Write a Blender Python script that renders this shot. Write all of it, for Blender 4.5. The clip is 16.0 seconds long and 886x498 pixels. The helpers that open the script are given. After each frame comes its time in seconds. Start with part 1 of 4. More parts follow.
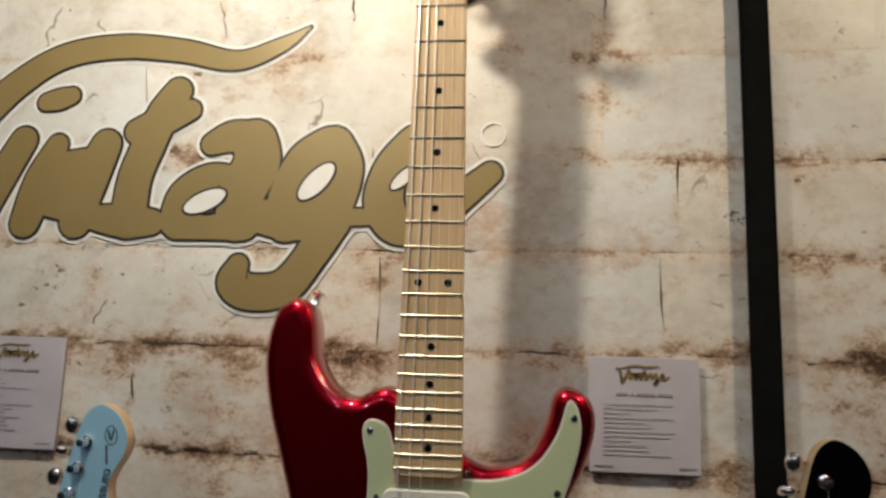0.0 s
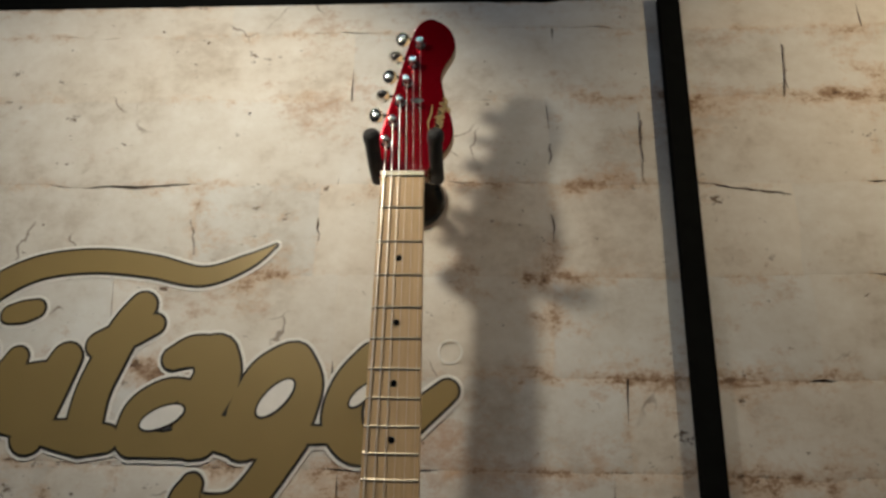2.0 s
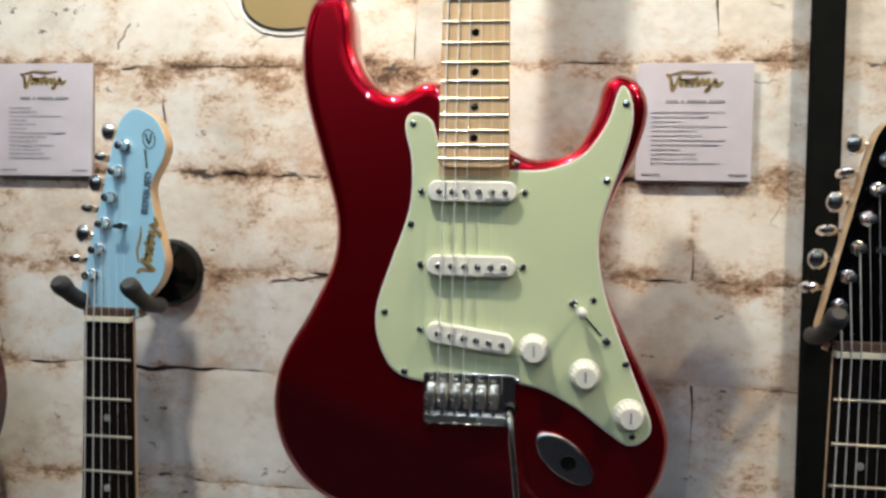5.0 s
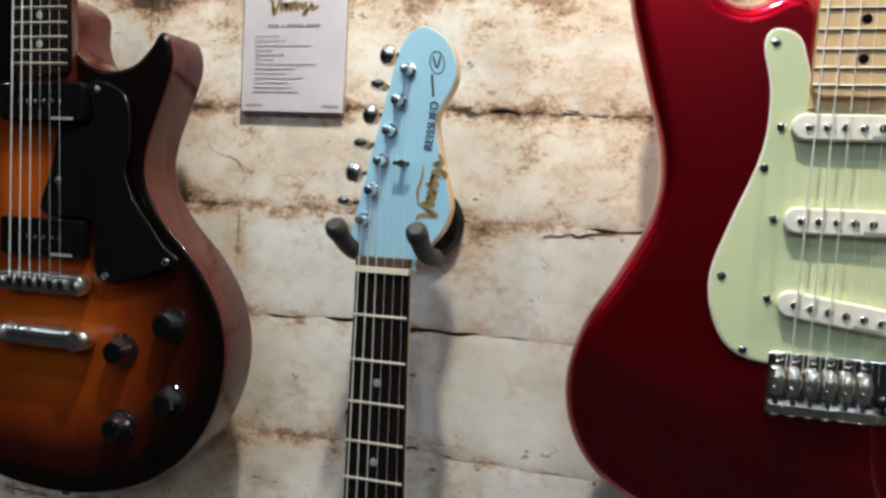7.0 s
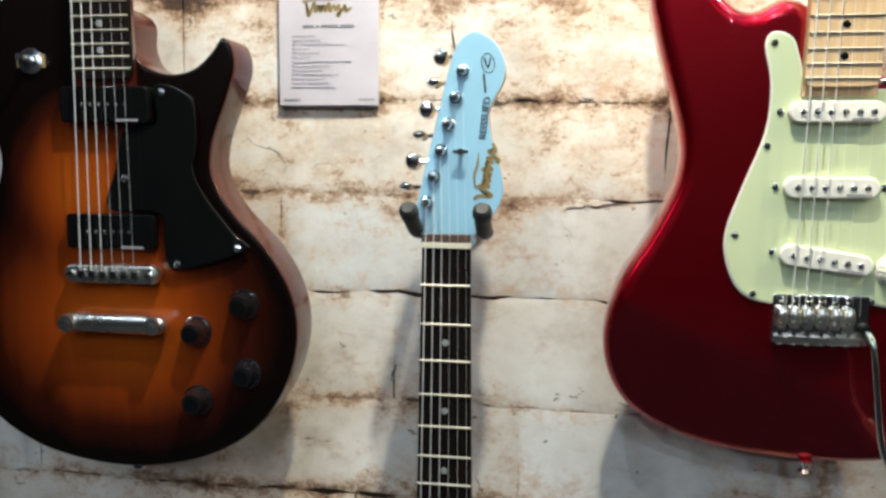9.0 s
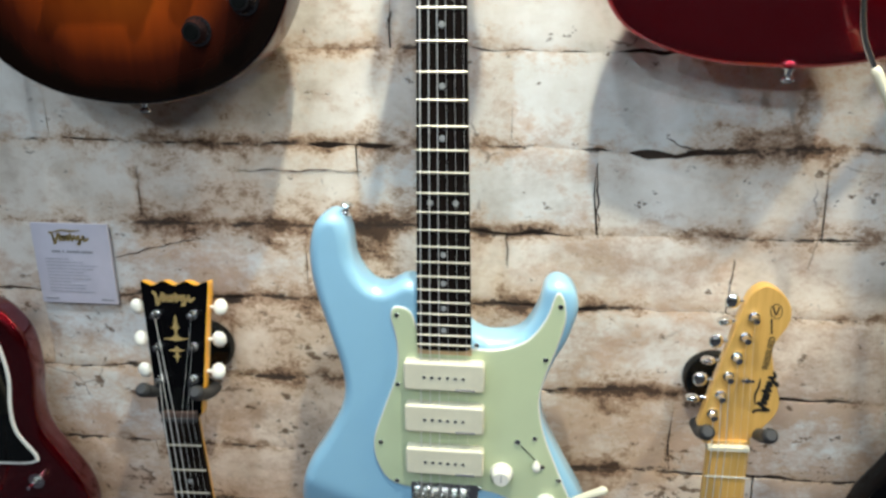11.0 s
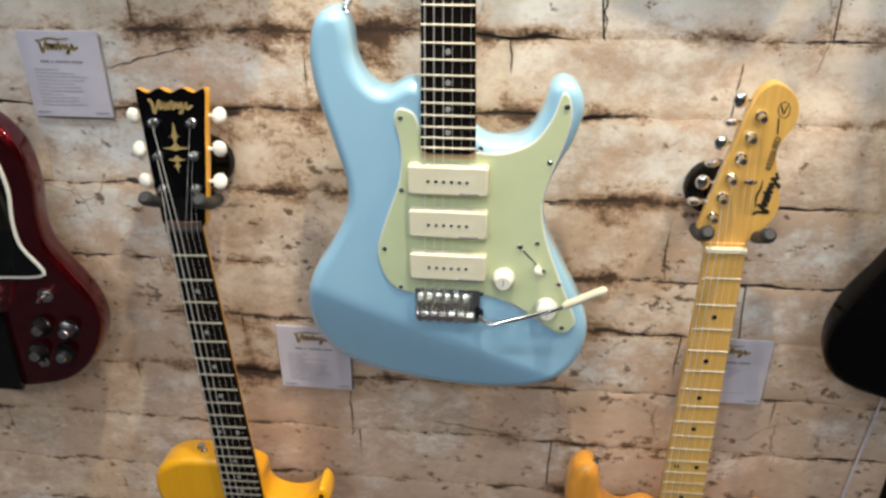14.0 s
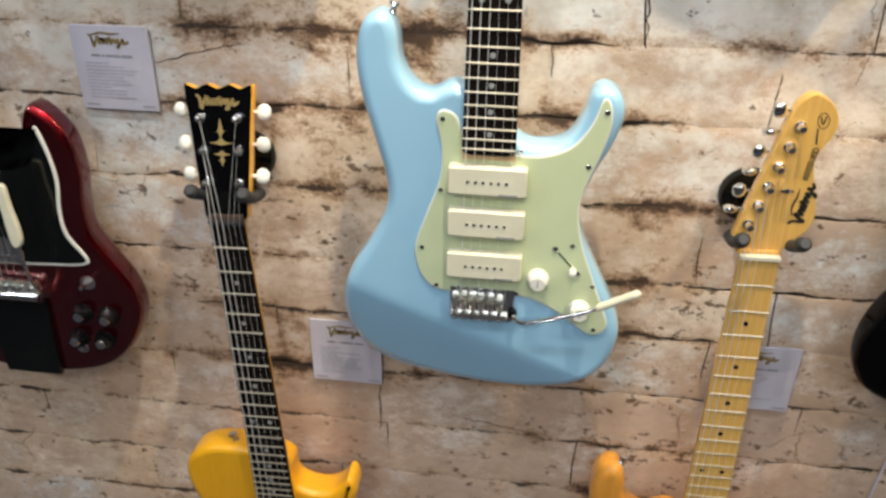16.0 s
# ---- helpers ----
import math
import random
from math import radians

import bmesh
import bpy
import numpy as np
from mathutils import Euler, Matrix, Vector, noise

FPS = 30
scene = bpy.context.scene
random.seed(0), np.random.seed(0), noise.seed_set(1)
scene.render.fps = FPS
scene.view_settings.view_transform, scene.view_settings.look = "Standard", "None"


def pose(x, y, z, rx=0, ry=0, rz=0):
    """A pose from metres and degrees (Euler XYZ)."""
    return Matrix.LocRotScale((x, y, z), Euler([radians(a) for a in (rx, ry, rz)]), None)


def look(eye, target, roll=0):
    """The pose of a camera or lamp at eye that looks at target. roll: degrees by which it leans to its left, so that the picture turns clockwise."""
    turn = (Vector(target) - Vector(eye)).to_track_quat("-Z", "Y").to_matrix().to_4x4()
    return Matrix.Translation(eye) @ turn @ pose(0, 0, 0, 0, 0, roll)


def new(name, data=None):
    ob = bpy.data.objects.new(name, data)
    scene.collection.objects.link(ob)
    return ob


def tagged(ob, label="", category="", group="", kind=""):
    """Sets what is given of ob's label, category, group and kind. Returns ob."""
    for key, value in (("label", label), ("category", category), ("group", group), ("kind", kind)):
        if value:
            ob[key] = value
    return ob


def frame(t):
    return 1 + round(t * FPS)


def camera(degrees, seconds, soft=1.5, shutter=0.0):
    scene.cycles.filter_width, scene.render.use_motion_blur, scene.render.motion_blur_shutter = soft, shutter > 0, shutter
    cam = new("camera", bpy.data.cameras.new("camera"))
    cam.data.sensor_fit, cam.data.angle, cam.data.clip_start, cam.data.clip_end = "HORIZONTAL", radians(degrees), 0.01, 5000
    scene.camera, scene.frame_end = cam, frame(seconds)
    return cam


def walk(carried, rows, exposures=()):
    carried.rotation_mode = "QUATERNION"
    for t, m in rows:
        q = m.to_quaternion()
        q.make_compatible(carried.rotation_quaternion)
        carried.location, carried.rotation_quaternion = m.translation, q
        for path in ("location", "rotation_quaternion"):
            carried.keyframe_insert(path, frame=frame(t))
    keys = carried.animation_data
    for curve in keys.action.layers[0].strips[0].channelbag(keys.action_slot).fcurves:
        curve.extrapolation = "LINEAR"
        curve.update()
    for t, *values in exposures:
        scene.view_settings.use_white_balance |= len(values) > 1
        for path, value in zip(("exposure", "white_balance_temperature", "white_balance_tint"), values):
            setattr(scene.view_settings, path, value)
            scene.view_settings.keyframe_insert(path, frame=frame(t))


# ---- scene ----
cam = camera(60.0, 16.0, soft=2.8)
PATH = [
    (0, (0.077, 0.069, 1.701), (-0.138, 2.029, 2.034), 1.9),
    (0.5, (0.07, 0.056, 1.722), (-0.106, 1.983, 2.228), 2.3),
    (1, (0.075, 0.046, 1.748), (-0.077, 1.936, 2.383), 1.9),
    (1.5, (0.086, 0.036, 1.762), (-0.05, 1.907, 2.457), 1.8),
    (2, (0.086, 0.028, 1.764), (-0.041, 1.894, 2.472), 1.5),
    (2.5, (0.081, 0.026, 1.744), (-0.023, 1.895, 2.448), 0.9),
    (3, (0.077, 0.035, 1.705), (-0.047, 1.947, 2.279), 1.2),
    (3.5, (0.075, 0.054, 1.662), (-0.112, 2.008, 2.047), 1.8),
    (4, (0.082, 0.075, 1.614), (-0.14, 2.053, 1.817), 1.3),
    (4.5, (0.078, 0.092, 1.591), (-0.153, 2.078, 1.618), 1.1),
    (6.8, (-0.106, 0.155, 1.54), (-0.596, 2.088, 1.389), 2.7),
    (7, (-0.119, 0.175, 1.544), (-0.641, 2.101, 1.416), 3.0),
    (7.5, (-0.17, 0.164, 1.55), (-0.63, 2.108, 1.448), 2.8),
    (8, (-0.215, 0.112, 1.56), (-0.593, 2.072, 1.437), 1.1),
    (8.2, (-0.225, 0.096, 1.563), (-0.561, 2.063, 1.432), 1.2),
    (10.3, (-0.226, 0.036, 1.436), (-0.451, 1.982, 1.034), 0.3),
    (10.5, (-0.23, 0.027, 1.404), (-0.444, 1.966, 0.966), 0.4),
    (11, (-0.227, 0.003, 1.367), (-0.449, 1.889, 0.741), -0.3),
    (11.5, (-0.238, -0.016, 1.33), (-0.457, 1.814, 0.553), -0.8),
    (12, (-0.243, -0.028, 1.304), (-0.459, 1.767, 0.45), -0.8),
    (12.5, (-0.248, -0.033, 1.297), (-0.45, 1.74, 0.394), -0.9),
    (13, (-0.246, -0.034, 1.298), (-0.433, 1.733, 0.381), -0.8),
    (13.5, (-0.246, -0.026, 1.3), (-0.417, 1.74, 0.378), -0.2),
    (14, (-0.241, -0.021, 1.301), (-0.42, 1.738, 0.366), -0.1),
    (14.5, (-0.235, -0.021, 1.3), (-0.427, 1.731, 0.354), -0.2),
    (15, (-0.239, -0.023, 1.298), (-0.438, 1.732, 0.36), -0.1),
    (15.5, (-0.241, -0.027, 1.305), (-0.431, 1.726, 0.361), 0.0),
    (16, (-0.263, -0.037, 1.309), (-0.482, 1.715, 0.37), 0.9),
]
EXPOSURES = [(0.0, -1.0, 6500, 9), (0.5, -1.6, 6450, 9), (1.0, -1.9, 6450, 9), (1.5, -2.05, 6500, 9), (2.5, -2.0, 6500, 9), (3.0, -1.8, 6450, 11), (3.5, -1.25, 6400, 10),
             (4.0, -0.6, 6300, 9), (4.5, 0.08, 6100, 8), (7.0, 0.42, 6150, 6), (8.0, 0.52, 6150, 4), (10.5, 1.38, 6050, 3), (11.5, 1.58, 6250, 1), (12.5, 1.58, 6700, 2), (14.5, 1.62, 6950, 8), (16.0, 1.62, 6950, 8)]
walk(cam, [(t, look(eye, target, roll)) for t, eye, target, roll in PATH], EXPOSURES)

# ---- light ----
world = bpy.data.worlds.new("hall")
world.use_nodes = True
scene.world = world
world.node_tree.nodes["Background"].inputs[0].default_value = (0.95, 0.97, 1.0, 1)
world.node_tree.nodes["Background"].inputs[1].default_value = 0.035


def disc_lamp(name, eye, target, watts, size, colour):
    lamp = bpy.data.lights.new(name, "AREA")
    lamp.shape, lamp.size, lamp.energy, lamp.color = "DISK", size, watts, colour
    ob = new(name, lamp)
    ob.matrix_world = look(eye, target)
    return ob


# arm spotlights along the top of the panel, tilted down; many small spotlights of the hall high in front
ARMS = (((-0.205, 0.42, 2.29), (-0.29, 0.83, 2.04), 26.0, (1.0, 0.90, 0.72)), ((0.72, 0.40, 2.33), (0.66, 0.83, 2.06), 23.0, (1.0, 0.80, 0.52)))
for eye, target, watts, colour in ARMS:
    arm = bpy.data.lights.new("arm_spot", "SPOT")
    arm.energy, arm.color, arm.shadow_soft_size, arm.spot_size, arm.spot_blend = watts, colour, 0.019, radians(126), 0.50
    new("arm_spot", arm).matrix_world = look(eye, target)
HALL = ((-1.9, -0.4, 3.5, 5), (-0.7, -0.5, 3.5, 6), (0.4, -0.5, 3.5, 6), (1.6, -0.4, 3.5, 4), (-2.9, -0.9, 2.9, 7), (-1.2, -2.0, 3.1, 6), (0.2, -2.0, 3.1, 6), (2.3, -0.9, 2.9, 6),
        (-2.0, -4.0, 3.3, 8), (-0.3, -4.2, 3.3, 8), (1.6, -4.0, 3.3, 7))
for lx, ly, lz, watts in HALL:
    disc_lamp("hall_spot", (lx, ly, lz), (lx * 0.6, 0.6, 1.0), watts * 0.8, 0.05, (0.80, 0.88, 1.0))

# added unseen lamps that brighten the south wall, for chrome to reflect
for lx in (-2.4, 0.3, 2.6):
    disc_lamp("added_wash", (lx, -4.9, 3.6), (lx, -6.0, 1.5), 4, 0.3, (1.0, 0.97, 0.93))

# ---- materials ----
def mat_new(name):
    m = bpy.data.materials.new(name)
    m.use_nodes = True
    nt = m.node_tree
    return m, nt, nt.nodes["Principled BSDF"]


def node(nt, kind, **sockets):
    n = nt.nodes.new(kind)
    for k, v in sockets.items():
        n.inputs[k].default_value = v
    return n


def ramp(nt, fac, stops):
    n = nt.nodes.new("ShaderNodeValToRGB")
    el = n.color_ramp.elements
    while len(el) < len(stops):
        el.new(0.5)
    for e, (p, c) in zip(el, stops):
        e.position, e.color = p, (*c, 1) if len(c) == 3 else c
    nt.links.new(fac, n.inputs[0])
    return n.outputs[0]


def noise_at(nt, vec, scale, detail=4.0, rough=0.55):
    n = node(nt, "ShaderNodeTexNoise", Scale=scale, Detail=detail, Roughness=rough)
    nt.links.new(vec, n.inputs["Vector"])
    return n.outputs["Fac"]


def maths(nt, op, a, b=None, clamp=False):
    """A Math node."""
    n = nt.nodes.new("ShaderNodeMath")
    n.operation, n.use_clamp = op, clamp
    for i, v in enumerate((a, b)):
        if v is None:
            continue
        if isinstance(v, (int, float)):
            n.inputs[i].default_value = v
        else:
            nt.links.new(v, n.inputs[i])
    return n.outputs[0]


def mix(nt, fac, a, b):
    n = nt.nodes.new("ShaderNodeMix")
    n.data_type = "RGBA"
    for sock, v in ((n.inputs[0], fac), (n.inputs[6], a), (n.inputs[7], b)):
        if isinstance(v, (int, float)):
            sock.default_value = v
        elif isinstance(v, tuple):
            sock.default_value = (*v, 1)
        else:
            nt.links.new(v, sock)
    return n.outputs[2]


def bumped(nt, bsdf, height, strength, distance=0.001):
    b = node(nt, "ShaderNodeBump", Strength=strength, Distance=distance)
    nt.links.new(height, b.inputs["Height"])
    nt.links.new(b.outputs[0], bsdf.inputs["Normal"])


def plain(name, colour, rough=0.4, metal=0.0, coat=0.0, wear=0.08, scale=60.0, bump=0.05, spec=0.5):
    """A surface with slight variation of tone, gloss and relief."""
    m, nt, b = mat_new(name)
    co = nt.nodes.new("ShaderNodeTexCoord").outputs["Object"]
    n1, n2 = noise_at(nt, co, scale), noise_at(nt, co, scale * 0.12)
    var = maths(nt, "MULTIPLY", maths(nt, "ADD", n1, n2), 0.5)
    dark = tuple(c * (1 - 2.5 * wear) for c in colour)
    light = tuple(min(1, c * (1 + 2.5 * wear)) for c in colour)
    nt.links.new(ramp(nt, var, [(0.3, dark), (0.7, light)]), b.inputs["Base Color"])
    nt.links.new(maths(nt, "ADD", maths(nt, "MULTIPLY", n2, 0.12), rough - 0.06, True), b.inputs["Roughness"])
    b.inputs["Metallic"].default_value = metal
    b.inputs["Specular IOR Level"].default_value = spec
    b.inputs["Coat Weight"].default_value = coat
    b.inputs["Coat Roughness"].default_value = 0.02
    if bump:
        bumped(nt, b, n1, bump, 0.0006)
    return m


def wood(name, dark, light, rough=0.35, coat=0.0, grain=(220.0, 220.0, 14.0), spec=0.5):
    """Wood with grain along local z."""
    m, nt, b = mat_new(name)
    co = nt.nodes.new("ShaderNodeTexCoord").outputs["Object"]
    mp = nt.nodes.new("ShaderNodeMapping")
    mp.inputs["Scale"].default_value = grain
    nt.links.new(co, mp.inputs[0])
    n1 = noise_at(nt, mp.outputs[0], 1.0, 5.0, 0.6)
    n2 = noise_at(nt, co, 18.0, 2.0)
    var = maths(nt, "ADD", maths(nt, "MULTIPLY", n1, 0.75), maths(nt, "MULTIPLY", n2, 0.25))
    nt.links.new(ramp(nt, var, [(0.32, dark), (0.68, light)]), b.inputs["Base Color"])
    b.inputs["Roughness"].default_value = rough
    b.inputs["Specular IOR Level"].default_value = spec
    b.inputs["Coat Weight"].default_value = coat
    b.inputs["Coat Roughness"].default_value = 0.05
    bumped(nt, b, n1, 0.08, 0.0005)
    return m


def whitewashed(name):
    """Old brick under flaking whitewash: cream on top, more bare brown lower down, soot and brown smudges at the joints."""
    m, nt, b = mat_new(name)
    pos = nt.nodes.new("ShaderNodeNewGeometry").outputs["Position"]
    sep = nt.nodes.new("ShaderNodeSeparateXYZ")
    nt.links.new(pos, sep.inputs[0])
    low = maths(nt, "SUBTRACT", 1.0, maths(nt, "DIVIDE", maths(nt, "SUBTRACT", sep.outputs[2], 0.55), 0.85), True)
    att = nt.nodes.new("ShaderNodeAttribute")
    att.attribute_name = "joint"
    edge = att.outputs["Fac"]
    rnd = nt.nodes.new("ShaderNodeObjectInfo").outputs["Random"]

    def stretched(sx, sz):
        mp = nt.nodes.new("ShaderNodeMapping")
        mp.inputs["Scale"].default_value = (sx, 1, sz)
        nt.links.new(pos, mp.inputs[0])
        return mp.outputs[0]

    # the upper courses carry a thicker wash
    thick = maths(nt, "MULTIPLY", maths(nt, "DIVIDE", maths(nt, "SUBTRACT", sep.outputs[2], 1.72), 0.3, True), 0.055)
    edge = maths(nt, "SUBTRACT", edge, maths(nt, "MULTIPLY", thick, 4.0), True)
    wide, flatw = stretched(0.8, 1.2), stretched(0.5, 1.5)
    blotch, grain, fine = noise_at(nt, pos, 8.0, 8.0, 0.66), noise_at(nt, wide, 38.0, 6.0, 0.7), noise_at(nt, pos, 190.0, 3.0)
    tone = maths(nt, "ADD", maths(nt, "MULTIPLY", blotch, 0.65), maths(nt, "MULTIPLY", grain, 0.35))
    wash = ramp(nt, tone, [(0.36, (0.56, 0.50, 0.43)), (0.48, (0.74, 0.70, 0.64)), (0.62, (0.84, 0.82, 0.78))])
    tint = mix(nt, rnd, mix(nt, low, (1.0, 0.96, 0.91), (0.98, 0.78, 0.62)), (0.90, 0.92, 0.94))
    mul = nt.nodes.new("ShaderNodeMix")
    mul.data_type, mul.blend_type = "RGBA", "MULTIPLY"
    mul.inputs[0].default_value = 1.0
    nt.links.new(wash, mul.inputs[6]), nt.links.new(tint, mul.inputs[7])
    base = mul.outputs[2]
    # bare brick, more of it low on the wall
    bare = mix(nt, grain, (0.33, 0.20, 0.12), (0.66, 0.46, 0.33))
    show = maths(nt, "ADD", noise_at(nt, wide, 6.0, 11.0, 0.83), maths(nt, "ADD", maths(nt, "MULTIPLY", low, 0.155), maths(nt, "MULTIPLY", rnd, 0.05)))
    base = mix(nt, ramp(nt, show, [(0.575, (0, 0, 0)), (0.68, (0.85, 0.85, 0.85))]), base, bare)
    # brown smudges that gather at the joints, here and there
    patch = maths(nt, "MULTIPLY", maths(nt, "SUBTRACT", noise_at(nt, pos, 3.4, 3.0, 0.6), 0.5), 0.55)
    smear = maths(nt, "ADD", maths(nt, "SUBTRACT", maths(nt, "MULTIPLY", edge, 0.135), maths(nt, "MULTIPLY", thick, 0.7)), maths(nt, "ADD", noise_at(nt, wide, 15.0, 12.0, 0.86), maths(nt, "ADD", patch, maths(nt, "ADD", maths(nt, "MULTIPLY", low, -0.038), maths(nt, "MULTIPLY", maths(nt, "DIVIDE", maths(nt, "SUBTRACT", 1.88, sep.outputs[2]), 0.2, True), 0.042)))))
    base = mix(nt, ramp(nt, smear, [(0.545, (0, 0, 0)), (0.645, (0.70, 0.72, 0.72))]), base, (0.60, 0.43, 0.29))
    base = mix(nt, ramp(nt, smear, [(0.625, (0, 0, 0)), (0.68, (0.9, 0.9, 0.9))]), base, mix(nt, grain, (0.17, 0.085, 0.045), (0.42, 0.27, 0.17)))
    base = mix(nt, ramp(nt, smear, [(0.705, (0, 0, 0)), (0.735, (0.92, 0.92, 0.92))]), base, (0.06, 0.033, 0.020))
    # soot right in the joints, broken along them
    soot = maths(nt, "ADD", maths(nt, "MULTIPLY", maths(nt, "POWER", edge, 3.0), 0.30), maths(nt, "ADD", noise_at(nt, flatw, 40.0, 9.0, 0.78), maths(nt, "ADD", maths(nt, "MULTIPLY", patch, 0.8), maths(nt, "MULTIPLY", low, 0.04))))
    base = mix(nt, ramp(nt, soot, [(0.805, (0, 0, 0)), (0.845, (0.95, 0.95, 0.95))]), base, (0.055, 0.036, 0.026))
    # short dark chips and hairline cracks anywhere
    chip = maths(nt, "ADD", noise_at(nt, wide, 55.0, 6.0, 0.72), maths(nt, "ADD", maths(nt, "MULTIPLY", low, 0.055), maths(nt, "MULTIPLY", noise_at(nt, pos, 5.5, 2.0), 0.25)))
    base = mix(nt, ramp(nt, chip, [(0.785, (0, 0, 0)), (0.815, (0.88, 0.88, 0.88))]), base, (0.12, 0.068, 0.038))
    # hairline cracks that wander over the bricks
    warp = nt.nodes.new("ShaderNodeVectorMath")
    warp.operation = "MULTIPLY_ADD"
    wob = node(nt, "ShaderNodeTexNoise", Scale=16.0, Detail=5.0)
    nt.links.new(pos, wob.inputs["Vector"])
    nt.links.new(wob.outputs["Color"], warp.inputs[0])
    warp.inputs[1].default_value = (0.07, 0.07, 0.07)
    nt.links.new(pos, warp.inputs[2])
    web = node(nt, "ShaderNodeTexVoronoi", Scale=8.0)
    web.feature = "DISTANCE_TO_EDGE"
    nt.links.new(warp.outputs[0], web.inputs["Vector"])
    there = ramp(nt, noise_at(nt, pos, 6.0, 3.0, 0.55), [(0.60, (0, 0, 0)), (0.64, (0.7, 0.7, 0.7))])
    line = ramp(nt, web.outputs["Distance"], [(0.004, (1, 1, 1)), (0.012, (0, 0, 0))])
    base = mix(nt, maths(nt, "MULTIPLY", line, there), base, (0.16, 0.10, 0.065))
    # pits
    vor = node(nt, "ShaderNodeTexVoronoi", Scale=13.0)
    nt.links.new(pos, vor.inputs["Vector"])
    pit = maths(nt, "MULTIPLY", maths(nt, "LESS_THAN", vor.outputs["Distance"], 0.035), maths(nt, "GREATER_THAN", noise_at(nt, pos, 30.0, 1.0), 0.54))
    base = mix(nt, pit, base, (0.06, 0.045, 0.04))
    nt.links.new(base, b.inputs["Base Color"])
    b.inputs["Roughness"].default_value = 0.70
    b.inputs["Specular IOR Level"].default_value = 0.25
    bumped(nt, b, maths(nt, "ADD", maths(nt, "SUBTRACT", blotch, maths(nt, "MULTIPLY", smear, 0.5)), maths(nt, "MULTIPLY", fine, 0.15)), 0.16, 0.0012)
    return m


def burst(name):
    """Three-tone sunburst over wood: amber in the middle, nearly black at the rim."""
    m, nt, b = mat_new(name)
    co = nt.nodes.new("ShaderNodeTexCoord").outputs["Object"]
    sep = nt.nodes.new("ShaderNodeSeparateXYZ")
    nt.links.new(co, sep.inputs[0])

    def oval(cx, cz, a, c):
        dx = maths(nt, "DIVIDE", maths(nt, "SUBTRACT", sep.outputs[0], cx), a)
        dz = maths(nt, "DIVIDE", maths(nt, "SUBTRACT", sep.outputs[2], cz), c)
        return maths(nt, "SQRT", maths(nt, "ADD", maths(nt, "MULTIPLY", dx, dx), maths(nt, "MULTIPLY", dz, dz)))

    near = nt.nodes.new("ShaderNodeMath")
    near.operation = "SMOOTH_MIN"
    near.inputs[2].default_value = 0.35
    nt.links.new(oval(0.0, -0.685, 0.170, 0.140), near.inputs[0])
    nt.links.new(oval(-0.030, -0.560, 0.085, 0.105), near.inputs[1])
    mp = nt.nodes.new("ShaderNodeMapping")
    mp.inputs["Scale"].default_value = (45, 45, 5)
    nt.links.new(co, mp.inputs[0])
    g = noise_at(nt, mp.outputs[0], 1.0, 5.0, 0.6)
    d = maths(nt, "ADD", near.outputs[0], maths(nt, "MULTIPLY", maths(nt, "SUBTRACT", g, 0.5), 0.22))
    nt.links.new(ramp(nt, d, [(0.12, (0.36, 0.072, 0.005)), (0.48, (0.19, 0.030, 0.003)), (0.74, (0.032, 0.005, 0.002)), (0.93, (0.003, 0.0015, 0.001))]), b.inputs["Base Color"])
    b.inputs["Roughness"].default_value = 0.30
    b.inputs["Specular IOR Level"].default_value = 0.08
    b.inputs["Coat Weight"].default_value = 0.9
    b.inputs["Coat Roughness"].default_value = 0.02
    return m


